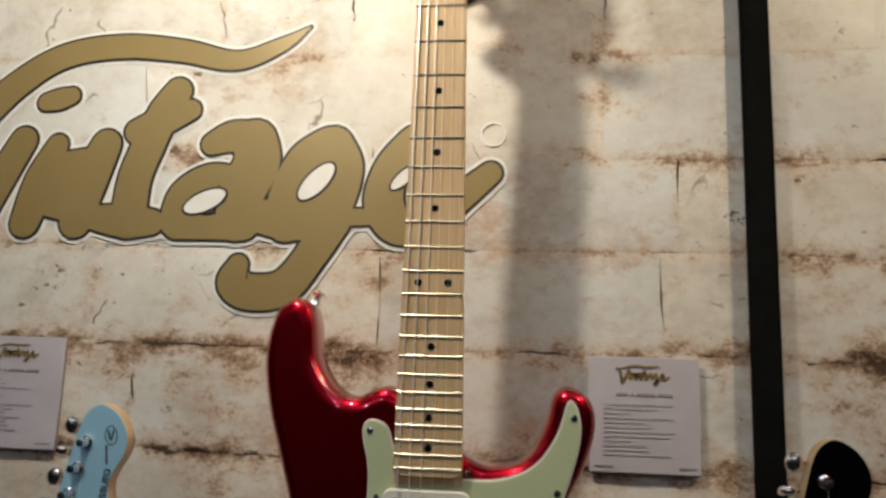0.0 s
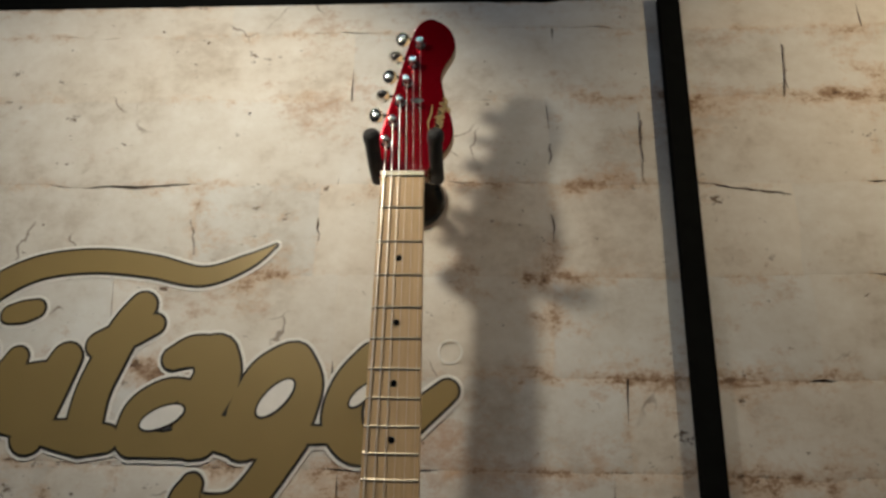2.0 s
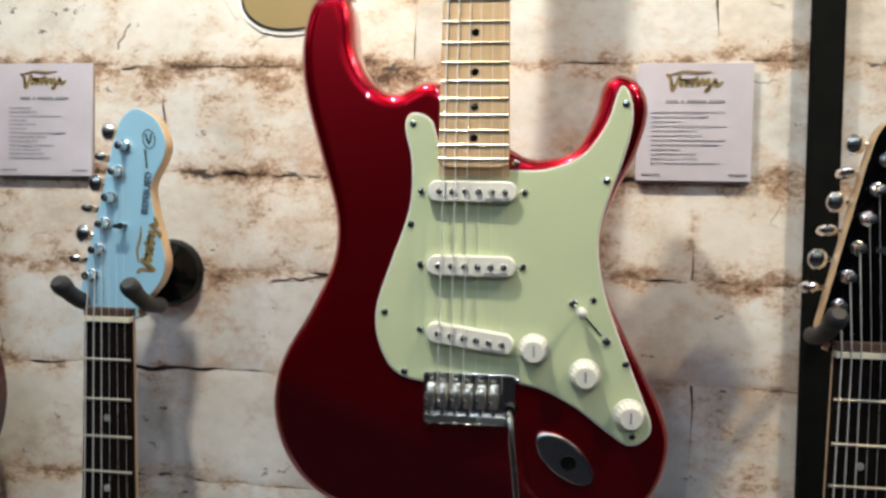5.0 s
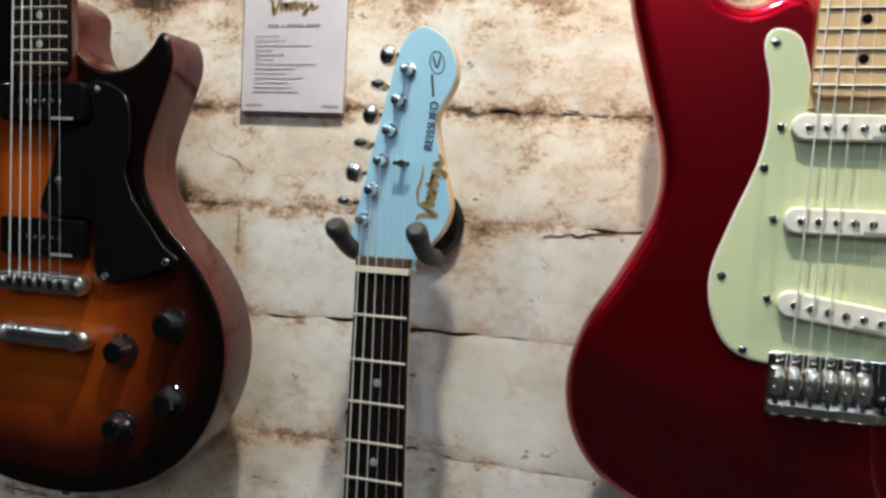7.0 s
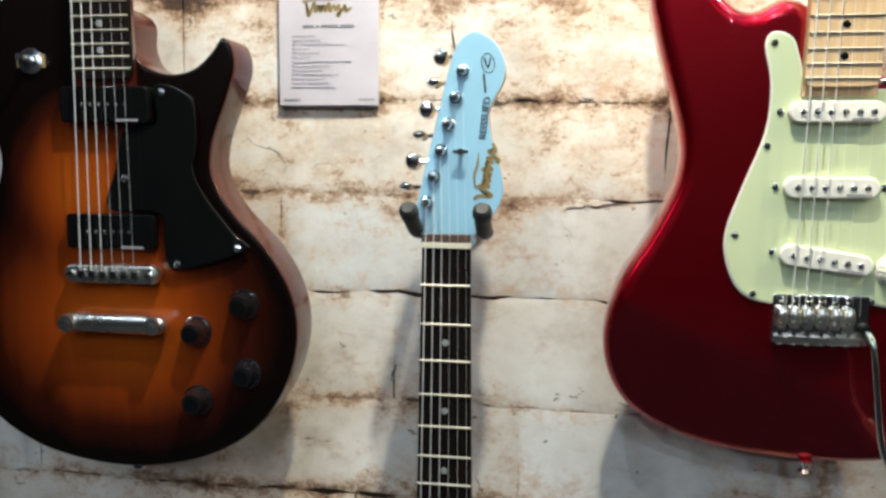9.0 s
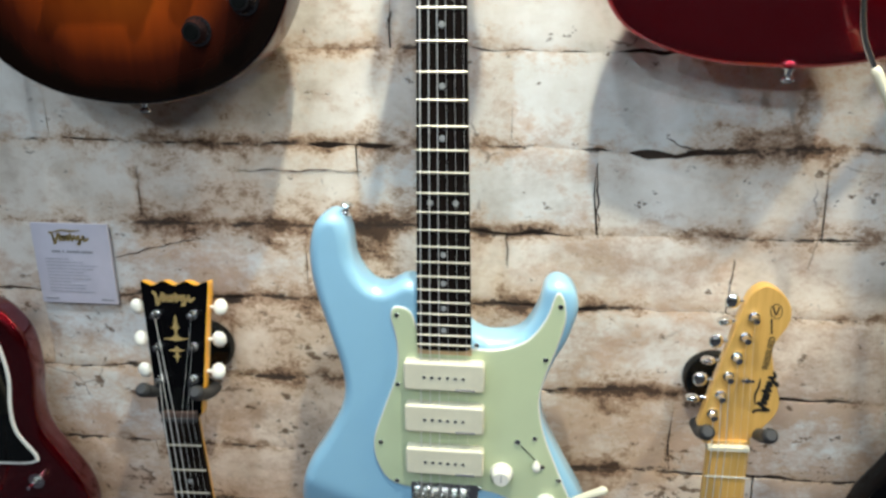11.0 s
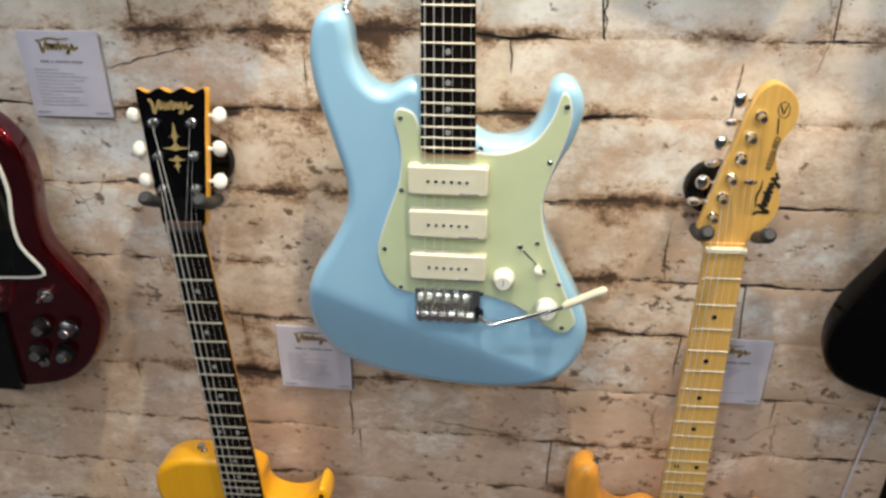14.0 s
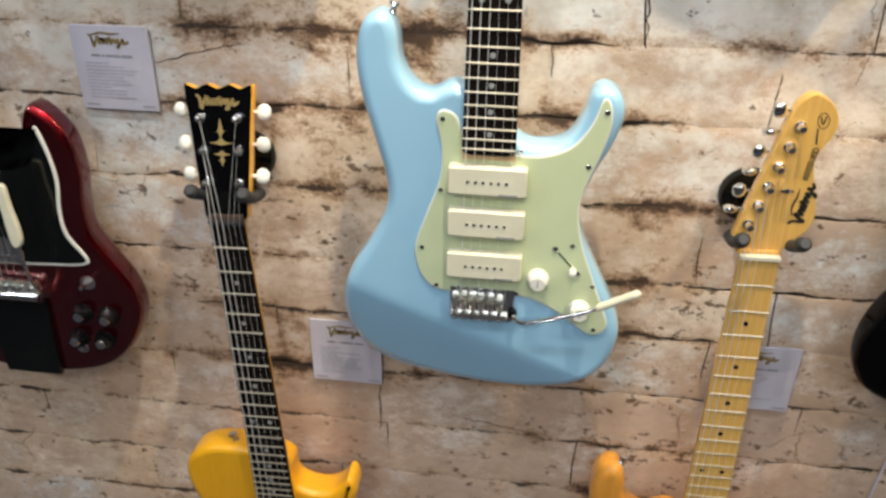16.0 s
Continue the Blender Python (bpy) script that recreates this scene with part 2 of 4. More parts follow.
M = {
    "brick": whitewashed("whitewashed_brick"),
    "mortar": plain("dark_mortar", (0.05, 0.034, 0.025), 0.9, wear=0.18, scale=40, bump=0.4, spec=0.2),
    "crack": plain("crack_in_wash", (0.085, 0.055, 0.038), 0.9, wear=0.2, scale=90, bump=0.2, spec=0.1),
    "strip": plain("black_felt_strip", (0.006, 0.0065, 0.006), 0.85, wear=0.15, spec=0.05),
    "dark": plain("dark_hall", (0.035, 0.033, 0.04), 0.9, spec=0.1),
    "hall": plain("grey_hall_wall", (0.06, 0.06, 0.065), 0.9, wear=0.1, scale=2, spec=0.1),
    # paler than the other walls, as a bounce surface mirrored in the chrome
    "pale_hall": plain("pale_bounce_wall", (0.22, 0.22, 0.22), 0.9, wear=0.1, scale=2, spec=0.1),
    "floor": plain("hall_carpet", (0.06, 0.055, 0.06), 0.95, wear=0.15, scale=25, spec=0.1),
    "gold": plain("gold_print", (0.30, 0.215, 0.085), 0.42, 0.15, wear=0.05, scale=8, bump=0.0),
    "black_print": plain("black_print", (0.02, 0.018, 0.015), 0.5, bump=0.0),
    "white_print": plain("white_print", (0.84, 0.82, 0.78), 0.6, wear=0.03, bump=0.0),
    "red_print": plain("red_print", (0.5, 0.02, 0.03), 0.5, bump=0.0),
    "grey_print": plain("grey_print", (0.26, 0.25, 0.26), 0.6, bump=0.0),
    "faint_print": plain("faint_print", (0.36, 0.34, 0.37), 0.6, bump=0.0),
    "paper": plain("printed_paper", (0.55, 0.51, 0.56), 0.45, wear=0.05, scale=30, bump=0.02),
    "red": plain("candy_red_lacquer", (0.40, 0.0015, 0.012), 0.25, 0.92, 1.0, wear=0.02, scale=20, bump=0.0, spec=0.2),
    "blue": plain("pale_blue_lacquer", (0.34, 0.60, 0.78), 0.34, 0.0, 0.7, wear=0.02, scale=10, bump=0.0, spec=0.8),
    "cherry": plain("cherry_lacquer", (0.12, 0.0012, 0.005), 0.22, 0.88, 1.0, wear=0.05, scale=20, bump=0.0, spec=0.2),
    "black": plain("black_lacquer", (0.002, 0.002, 0.0025), 0.08, 0.0, 0.0, wear=0.05, bump=0.0, spec=0.15),
    "yellow": wood("yellow_lacquer", (0.80, 0.36, 0.012), (0.88, 0.43, 0.020), 0.28, 0.7),
    "amber": wood("amber_lacquer", (0.62, 0.24, 0.03), (0.80, 0.36, 0.06), 0.28, 0.7),
    "mahogany": wood("mahogany_lacquer", (0.050, 0.008, 0.006), (0.080, 0.014, 0.009), 0.20, 0.5, spec=0.2),
    "burst": burst("sunburst_lacquer"),
    "maple": wood("maple", (0.54, 0.36, 0.19), (0.70, 0.50, 0.29), 0.38, 0.2),
    "gold_maple": wood("aged_maple", (0.62, 0.34, 0.08), (0.76, 0.46, 0.13), 0.34, 0.4),
    "rosewood": wood("rosewood", (0.003, 0.002, 0.0015), (0.010, 0.0055, 0.004), 0.70, spec=0.08),
    "mint": plain("mint_plastic", (0.58, 0.645, 0.40), 0.32, 0.0, 0.15, wear=0.02, scale=20, bump=0.0),
    "cream": plain("cream_plastic", (0.74, 0.69, 0.52), 0.35, 0.0, 0.1, wear=0.04, bump=0.0),
    "ivory": plain("white_plastic", (0.80, 0.77, 0.68), 0.32, 0.0, 0.1, wear=0.03, bump=0.0),
    "jet": plain("black_plastic", (0.004, 0.0045, 0.0045), 0.07, 0.0, 0.0, wear=0.08, bump=0.0, spec=0.35),
    "gloss_knob": plain("glossy_black_knob", (0.006, 0.006, 0.007), 0.10, 0.0, 1.0, wear=0.05, bump=0.0, spec=0.3),
    "rubber": plain("grey_black_rubber", (0.035, 0.034, 0.034), 0.6, wear=0.12, scale=120, bump=0.15),
    "chrome": plain("chrome", (0.90, 0.90, 0.89), 0.14, 1.0, wear=0.03, scale=90, bump=0.03),
    "bridge_metal": plain("bridge_metal", (0.95, 0.91, 0.82), 0.27, 1.0, wear=0.04, scale=260, bump=0.7),
    "nickel": plain("nickel_wire", (0.60, 0.53, 0.40), 0.36, 0.9, wear=0.03, bump=0.0),
    "wire": plain("string_wire", (0.82, 0.81, 0.78), 0.38, 0.55, wear=0.03, bump=0.0),
    "bone": plain("bone", (0.78, 0.72, 0.55), 0.4, wear=0.05, bump=0.0),
    "pearl": plain("pearl_dot", (0.30, 0.30, 0.29), 0.3, wear=0.1, bump=0.0),
    "brown_line": plain("brown_line", (0.09, 0.055, 0.042), 0.5, bump=0.0),
}

for key, socket, value in (("gloss_knob", "Coat IOR", 2.3), ("blue", "Coat Weight", 1.0), ("blue", "Coat Roughness", 0.16), ("blue", "Coat IOR", 1.7), ("red", "Coat IOR", 1.7), ("cherry", "Coat IOR", 1.7)):
    M[key].node_tree.nodes["Principled BSDF"].inputs[socket].default_value = value

# ---- mesh tools (local x to the right, y to the wall, z up; lengths in metres) ----
def part(name, bm, materials, parent=None, label="", angle=40):
    if not isinstance(bm, bpy.types.Mesh):
        me = bpy.data.meshes.new(name)
        for f in bm.faces:
            f.smooth = True
        bm.to_mesh(me)
        bm.free()
        for m in materials if isinstance(materials, (list, tuple)) else [materials]:
            me.materials.append(M[m])
        me.set_sharp_from_angle(angle=radians(angle))
    else:
        me = bm
    ob = new(name, me)
    if parent:
        ob.parent = parent
    if label:
        ob["label"] = label
    return ob


def spline(pts, steps=6, closed=True, unit=0.001):
    """Smooth line through control points given in millimetres."""
    p = [Vector(q) * unit for q in pts]
    n, out = len(p), []
    for i in range(n if closed else n - 1):
        a, b, c, d = (p[(i + k) % n] if closed else p[min(max(i + k, 0), n - 1)] for k in (-1, 0, 1, 2))
        for s in range(steps):
            t = s / steps
            out.append(0.5 * (2 * b + (c - a) * t + (2 * a - 5 * b + 4 * c - d) * t * t + (3 * b - a - 3 * c + d) * t ** 3))
    if not closed:
        out.append(p[-1])
    return out


def rounded(x0, x1, z0, z1, r, n=5):
    """Outline of a rectangle with round corners."""
    out = []
    for cx, cz, a in ((x1 - r, z1 - r, 0), (x0 + r, z1 - r, 90), (x0 + r, z0 + r, 180), (x1 - r, z0 + r, 270)):
        out += [Vector((cx + r * math.cos(radians(a + 90 * k / n)), cz + r * math.sin(radians(a + 90 * k / n)))) for k in range(n + 1)]
    return out


def oval(cx, cz, a, b, n=20, turn=0.0):
    c, s = math.cos(radians(turn)), math.sin(radians(turn))
    out = []
    for k in range(n):
        u, v = a * math.cos(2 * math.pi * k / n), b * math.sin(2 * math.pi * k / n)
        out.append(Vector((cx + u * c - v * s, cz + u * s + v * c)))
    return out


def inset(pts, d):
    n = len(pts)
    area = sum(pts[i].x * pts[(i + 1) % n].y - pts[(i + 1) % n].x * pts[i].y for i in range(n))
    sign, out = (1 if area > 0 else -1), []
    for i in range(n):
        e = (pts[(i + 1) % n] - pts[i - 1]).normalized()
        out.append(pts[i] + Vector((-e.y, e.x)) * d * sign)
    return out


def slab(outline, y0, y1, r0=0.001, r1=0.0, seg=3, bm=None):
    """A plate of that outline from its front y0 to its back y1, with edges rounded by r0 in front and r1 behind."""
    bm = bm or bmesh.new()
    rings = []
    if r0:
        rings.append((r0 + min(0.0006, 0.25 * r0), y0))
        rings += [(r0 * (1 - math.sin(a)), y0 + r0 * (1 - math.cos(a))) for a in (math.pi / 2 * k / seg for k in range(seg + 1))]
    else:
        rings.append((0, y0))
    if r1:
        rings += [(r1 * (1 - math.cos(a)), y1 - r1 * (1 - math.sin(a))) for a in (math.pi / 2 * k / seg for k in range(seg + 1))]
    else:
        rings.append((0, y1))
    loops = []
    for d, y in rings:
        loops.append([bm.verts.new((p.x, y, p.y)) for p in (inset(outline, d) if d else outline)])
    n = len(outline)
    for a, b in zip(loops, loops[1:]):
        for i in range(n):
            bm.faces.new((a[i], a[(i + 1) % n], b[(i + 1) % n], b[i]))
    bm.faces.new(loops[0])
    bm.faces.new(loops[-1][::-1])
    bmesh.ops.recalc_face_normals(bm, faces=bm.faces)
    return bm


def lathe(profile, origin=(0, 0, 0), axis=(0, -1, 0), n=16, bm=None, squash=1.0):
    """A turned piece: (radius, height along the axis) from its foot up."""
    bm = bm or bmesh.new()
    q = Vector((0, 0, 1)).rotation_difference(Vector(axis).normalized())
    rings = []
    for r, h in profile:
        ring = []
        for k in range(n):
            a = 2 * math.pi * k / n
            ring.append(bm.verts.new(Vector(origin) + q @ Vector((r * math.cos(a), r * math.sin(a) * squash, h))))
        rings.append(ring)
    faces = []
    for a, b in zip(rings, rings[1:]):
        for k in range(n):
            faces.append(bm.faces.new((a[k], a[(k + 1) % n], b[(k + 1) % n], b[k])))
    faces.append(bm.faces.new(rings[0][::-1]))
    faces.append(bm.faces.new(rings[-1]))
    return bm


def tube(path, radius, n=8, bm=None):
    """A round rod along a path; radius is one number or one for each point."""
    bm = bm or bmesh.new()
    pts = [Vector(p) for p in path]
    radii = radius if isinstance(radius, (list, tuple)) else [radius] * len(pts)
    rings, up = [], Vector((0.31, 0.2, 0.93))
    for i, p in enumerate(pts):
        t = (pts[min(i + 1, len(pts) - 1)] - pts[max(i - 1, 0)]).normalized()
        u = t.cross(up).normalized()
        v = t.cross(u)
        rings.append([bm.verts.new(p + radii[i] * (u * math.cos(2 * math.pi * k / n) + v * math.sin(2 * math.pi * k / n))) for k in range(n)])
    for a, b in zip(rings, rings[1:]):
        for k in range(n):
            bm.faces.new((a[k], a[(k + 1) % n], b[(k + 1) % n], b[k]))
    bm.faces.new(rings[0][::-1])
    bm.faces.new(rings[-1])
    bmesh.ops.recalc_face_normals(bm, faces=bm.faces)
    return bm


def box(x0, x1, y0, y1, z0, z1, r=0.0, bm=None):
    if r:
        return slab(rounded(x0, x1, z0, z1, r, 3), y0, y1, min(r * 0.6, 0.0015), 0, 2, bm)
    bm = bm or bmesh.new()
    v = [bm.verts.new((x, y, z)) for x in (x0, x1) for y in (y0, y1) for z in (z0, z1)]
    for f in ((0, 1, 3, 2), (4, 6, 7, 5), (0, 4, 5, 1), (2, 3, 7, 6), (0, 2, 6, 4), (1, 5, 7, 3)):
        bm.faces.new([v[i] for i in f])
    bmesh.ops.recalc_face_normals(bm, faces=bm.faces)
    return bm


CACHE = {}


def shared(key, make):
    """Mesh data made once and used by every alike piece."""
    if key not in CACHE:
        CACHE[key] = make()
    return CACHE[key]


def piece(name, key, make, material, parent, at, turn=(0, 0, 0), scale=1.0):
    """A small part at a place of its parent, on shared mesh data."""
    def build():
        ob = part(name, make(), material)
        me = ob.data
        bpy.data.objects.remove(ob)
        return me
    ob = new(name, shared((key, material), build))
    ob.parent = parent
    ob.matrix_basis = Matrix.LocRotScale(at, Euler([radians(a) for a in turn]), (scale,) * 3)
    return ob


def ribbon(pts, widths, y, steps=8, unit=0.001):
    """A flat brush stroke with round ends: axis points and widths in millimetres."""
    axis = spline(pts, steps, False, unit)
    w = spline([(a, 0) for a in widths], steps, False, unit)
    left, right = [], []
    for i, p in enumerate(axis):
        t = (axis[min(i + 1, len(axis) - 1)] - axis[max(i - 1, 0)]).normalized()
        nrm = Vector((-t.y, t.x)) * max(w[i].x, 0.0002) / 2
        left.append(p + nrm), right.append(p - nrm)

    def cap(a, b, c):
        mid, r = (a + b) / 2, (a - b) / 2
        return [mid + Matrix.Rotation(-math.pi * k / 8, 2) @ r for k in range(1, 8)]
    return left + cap(left[-1], right[-1], 1) + right[::-1] + cap(right[0], left[0], 1)


def flat(outline, y, thick=0.0006, bm=None):
    return slab(outline, y, y + thick, 0, 0, 1, bm)

# ---- the panel wall ----
WALL = 0.83
COURSES = [0.0, 0.075, 0.17, 0.27, 0.36, 0.45, 0.545, 0.64, 0.735, 0.815, 0.92, 1.025, 1.115, 1.21, 1.314, 1.428, 1.527, 1.62, 1.728, 1.829, 1.924, 2.037, 2.15, 2.262, 2.36, 2.405]
X0, X1 = -1.60, 1.25
# upright joints that show clearly, course by course
JOINTS = {5: [-0.45], 6: [-0.462, -0.146], 7: [-0.601], 8: [0.054], 9: [-0.053], 10: [-0.828], 11: [-0.76, -0.255, -0.003], 12: [-0.682, -0.155], 13: [-0.499], 14: [-0.378], 16: [-0.114],
          17: [-0.323, 0.161], 18: [-0.376], 20: [0.428], 21: [-0.258, -0.113, 0.155, 0.422], 22: [0.153, 0.257], 23: [0.432], 24: [0.267]}


def course_line(i, x):
    if i in (0, len(COURSES) - 1):
        return COURSES[i]
    return COURSES[i] + 0.006 * noise.noise((x * 5, i * 3.7, 0)) + 0.0035 * noise.noise((x * 21, i * 5.1, 4)) + 0.0018 * noise.noise((x * 70, i * 5.1, 8))


def gap(i, x, side):
    """How far a joint has opened here; in places it is washed shut."""
    g = 0.55 * noise.noise((x * 6, i * 2.3, 9)) + 0.45 * noise.noise((x * 34, i * 2.3, 2.0 + side))
    return max(0.0, g - (0.26 if COURSES[min(i, len(COURSES) - 1)] > 1.68 else (0.09 if COURSES[min(i, len(COURSES) - 1)] > 1.25 else 0.02))) * 0.011


def build_wall():
    wall = part("wall_panel", box(X0, X1, WALL + 0.004, WALL + 0.10, 0, 2.405), "mortar")
    tagged(wall, "tall display panel of old whitewashed brick with brown joints", "wall", kind="structure")
    rng = random.Random(5)
    for i in range(len(COURSES) - 1):
        known = [X0 - rng.uniform(0, 0.2)] + JOINTS.get(i, []) + [X1 + 0.1]
        ends = [X0]
        for a, b in zip(known, known[1:]):
            count = max(1, round((b - a) / 0.27))
            for k in range(1, count + 1):
                x = b if k == count else a + (b - a) * (k + rng.uniform(-0.12, 0.12)) / count
                if X0 + 0.06 < x < X1 - 0.06:
                    ends.append(x)
        ends.append(X1)
        for a, b in zip(ends, ends[1:]):
            bm = bmesh.new()
            lay = bm.verts.layers.float.new("joint")
            nx, rows = max(8, int((b - a) / 0.010)), (0.0, 0.035, 0.16, 0.5, 0.84, 0.965, 1.0)
            cx, cz = (a + b) / 2, (COURSES[i] + COURSES[i + 1]) / 2
            grid = []
            for s in range(nx + 1):
                u = s / nx
                col = []
                for v in rows:
                    xx = a + (b - a) * u
                    zb, zt = course_line(i, xx) + gap(i, xx, 1), course_line(i + 1, xx) - gap(i + 1, xx, 0)
                    zz = zb + (zt - zb) * v
                    xo = 0.006 * noise.noise((a * 9, zz * 14, 1)) * (1 - u) ** 4 + 0.006 * noise.noise((b * 9, zz * 14, 1)) * u ** 4
                    if s in (0, nx):
                        xo += (1 if s == 0 else -1) * min(0.0011, max(0.0, noise.noise((xx * 31, zz * 18, 5)) - (0.05 if zz < 1.5 else 0.22)) * 0.0065)
                    rim = s in (0, nx) or v in (0.0, 1.0)
                    yy = WALL + (0.0005 if rim else 0.0) + 0.0003 * noise.noise((xx * 40, 0, zz * 40))
                    p = bm.verts.new((xx + xo - cx, yy, zz - cz))
                    p[lay] = max({0.0: 1.0, 0.035: 0.9, 0.16: 0.36, 0.5: 0.0}[round(min(v, 1 - v), 3)], 0.6 if s in (0, nx) else 0.0)
                    col.append(p)
                grid.append(col)
            for s in range(nx):
                for r in range(len(rows) - 1):
                    bm.faces.new((grid[s][r], grid[s + 1][r], grid[s + 1][r + 1], grid[s][r + 1]))
            rim = [c[0] for c in grid] + grid[-1][1:] + [c[-1] for c in grid[-2::-1]] + grid[0][-2:0:-1]
            back = []
            for p in rim:
                q = bm.verts.new((p.co.x, WALL + 0.0055, p.co.z))
                q[lay] = 1.0
                back.append(q)
            for k in range(len(rim)):
                bm.faces.new((rim[k], back[k], back[(k + 1) % len(rim)], rim[(k + 1) % len(rim)]))
            bmesh.ops.recalc_face_normals(bm, faces=bm.faces)
            brick = part("brick", bm, "brick", wall, angle=60)
            brick.location = (cx, 0, cz)
    return wall


# long cracks in the wash: from (x, z) to (x, z) in millimetres
CRACKS = [(259, 2241, 259, 2149), (435, 2333, 433, 2273), (153, 2200, 153, 2174), (154, 2110, 156, 2076), (-261, 2103, -252, 2061), (-115, 2105, -110, 2079), (320, 2150, 420, 2134), (-372, 1746, -360, 1769), (-367, 1727, -335, 1727), (-322, 1698, -320, 1671), (-378, 1352, -381, 1335), (-208, 1517, -143, 1523), (-723, 1069, -613, 1098), (-560, 1179, -416, 1182), (-680, 1181, -685, 1123), (-157, 1195, -151, 1112), (-86, 1223, -50, 1206), (-1, 1091, -5, 1061), (-460, 616, -461, 533), (-253, 1108, -251, 1074), (-104, 732, -65, 739), (-339, 570, -230, 553), (-55, 863, -51, 820)]


def build_cracks(wall):
    rng = random.Random(11)
    for x0, z0, x1, z1 in CRACKS:
        a, b = Vector((x0, z0)), Vector((x1, z1))
        side = Vector((-(b - a).y, (b - a).x)).normalized()
        n = max(4, int((b - a).length / 7))
        pts = [tuple(a.lerp(b, k / n) + side * rng.uniform(-1.7, 1.7)) for k in range(n + 1)]
        widths = [0.3 + rng.uniform(0.2, 1.9) * math.sin(math.pi * min(0.94, max(0.06, k / n))) ** 0.5 for k in range(n + 1)]
        y = WALL - 0.0009
        part("crack", flat(ribbon(pts, widths, y, 3), y, 0.0003), "crack", wall)


# hall round the panel
floor = tagged(part("floor", box(-6, 6, -6, 3, -0.1, 0.0), "floor"), "dark carpeted hall floor", "floor", kind="structure")
back = tagged(part("wall_back", box(-6, 6, 2.6, 2.7, 0.002, 6), "dark"), "dark hall wall behind the panel", "wall", kind="structure")
ceiling = tagged(part("ceiling", box(-6, 6, -6, 2.596, 6.002, 6.1), "dark"), "dark hall ceiling", "ceiling", kind="structure")
# unseen walls added to close the hall; the south one serves as reflector
for wname, wbox in (("wall_west", (-6.1, -6.002, -6, 3, 0.002, 6)), ("wall_east", (6.002, 6.1, -6, 3, 0.002, 6)), ("wall_south", (-6, 6, -6.1, -6.002, 0.002, 6))):
    tagged(part(wname, box(*wbox), "pale_hall" if wname == "wall_south" else "hall"), "unseen plain grey wall of the exhibition hall", "wall", kind="structure")
fascia = tagged(part("trim", box(X0, X1, WALL + 0.02, WALL + 0.10, 2.408, 2.60), "strip"), "black fascia along the top of the panel", "trim", kind="structure")
strip = tagged(part("panel_strip", box(0.2895, 0.3150, WALL - 0.015, WALL - 0.0015, 0.0, 2.40, 0.002), "strip"), "flat black upright strip on the brick panel", "strip")
lead = tagged(part("thin_cable", tube([(0.26, 0.822, 0.80), (0.248, 0.823, 0.68), (0.238, 0.823, 0.50), (0.235, 0.823, 0.2), (0.235, 0.823, 0.002)], 0.0016), "paper"), "thin pale cable hanging down the brick panel", "cable")


WAVE = [(-25, 6), (-22, 3), (-20, -8), (-14, 5), (-13, -4), (-9, 2), (-8, -4), (-4, 2), (-3, -4), (1, 4), (2, -4), (6, 2), (8, -3), (11, 2), (12, -7), (9, -8), (15, -2), (17, 2), (18, -4), (23, -1)]


def wall_sign(x0, x1, z0, z1, label, seed):
    """A printed specification card with unreadable lines."""
    sign = part("spec_card", box(x0, x1, WALL - 0.008, WALL - 0.0052, z0, z1, 0.001), "paper")
    tagged(sign, label, "sign", "specification cards")
    part("backing", box(x0 + 0.002, x1 - 0.001, WALL - 0.005, WALL + 0.0005, z0 - 0.002, z1 - 0.006), "grey_print", sign)
    y = WALL - 0.0087
    w, rng = x1 - x0, random.Random(seed)
    k, ox, oz = 0.001, x0 + 0.5 * w, z1 - 0.017
    emblem = ribbon(WAVE, [2.6] * len(WAVE), y)
    part("emblem", flat([p + Vector((ox, oz)) for p in emblem], y), "gold", sign, "gold flourish emblem")
    sw = ribbon([(-22, 6), (-10, 9), (2, 8), (14, 9)], [1, 2, 2, 0.6], y)
    part("emblem_swoosh", flat([p + Vector((ox, oz)) for p in sw], y - 0.0003), "gold", sign)
    for h0, h1 in ((-0.026, -0.015), (-0.012, -0.010), (-0.007, 0.010), (0.012, 0.026)):
        part("heading_bar", box(ox + h0, ox + h1, y, y + 0.0006, z1 - 0.0362, z1 - 0.0338), "grey_print", sign)
    z = z1 - 0.044
    while z > z0 + 0.016:
        a, end = x0 + 0.013, x0 + 0.013 + rng.uniform(0.018, 0.066)
        while a < end:
            b = min(end, a + rng.uniform(0.006, 0.017))
            part("text_bar", box(a, b, y, y + 0.0005, z - 0.0012, z), "faint_print", sign)
            a = b + 0.0014
        z -= 0.0042
    part("text_bar", box(x0 + 0.005, x0 + 0.022, y, y + 0.0005, z0 + 0.005, z0 + 0.0065), "grey_print", sign)
    part("text_bar", box(x1 - 0.020, x1 - 0.004, y, y + 0.0005, z0 + 0.005, z0 + 0.0065), "grey_print", sign)
    return sign


SIGN = "pale lilac printed specification card fixed to the brick panel"
wall_sign(-0.497, -0.395, 1.617, 1.730, SIGN, 1)
wall_sign(0.139, 0.241, 1.620, 1.727, SIGN, 2)
wall_sign(-0.822, -0.724, 1.010, 1.112, SIGN, 3)
wall_sign(-0.555, -0.455, 0.622, 0.724, SIGN, 4)
wall_sign(-0.005, 0.096, 0.640, 0.741, SIGN, 5)


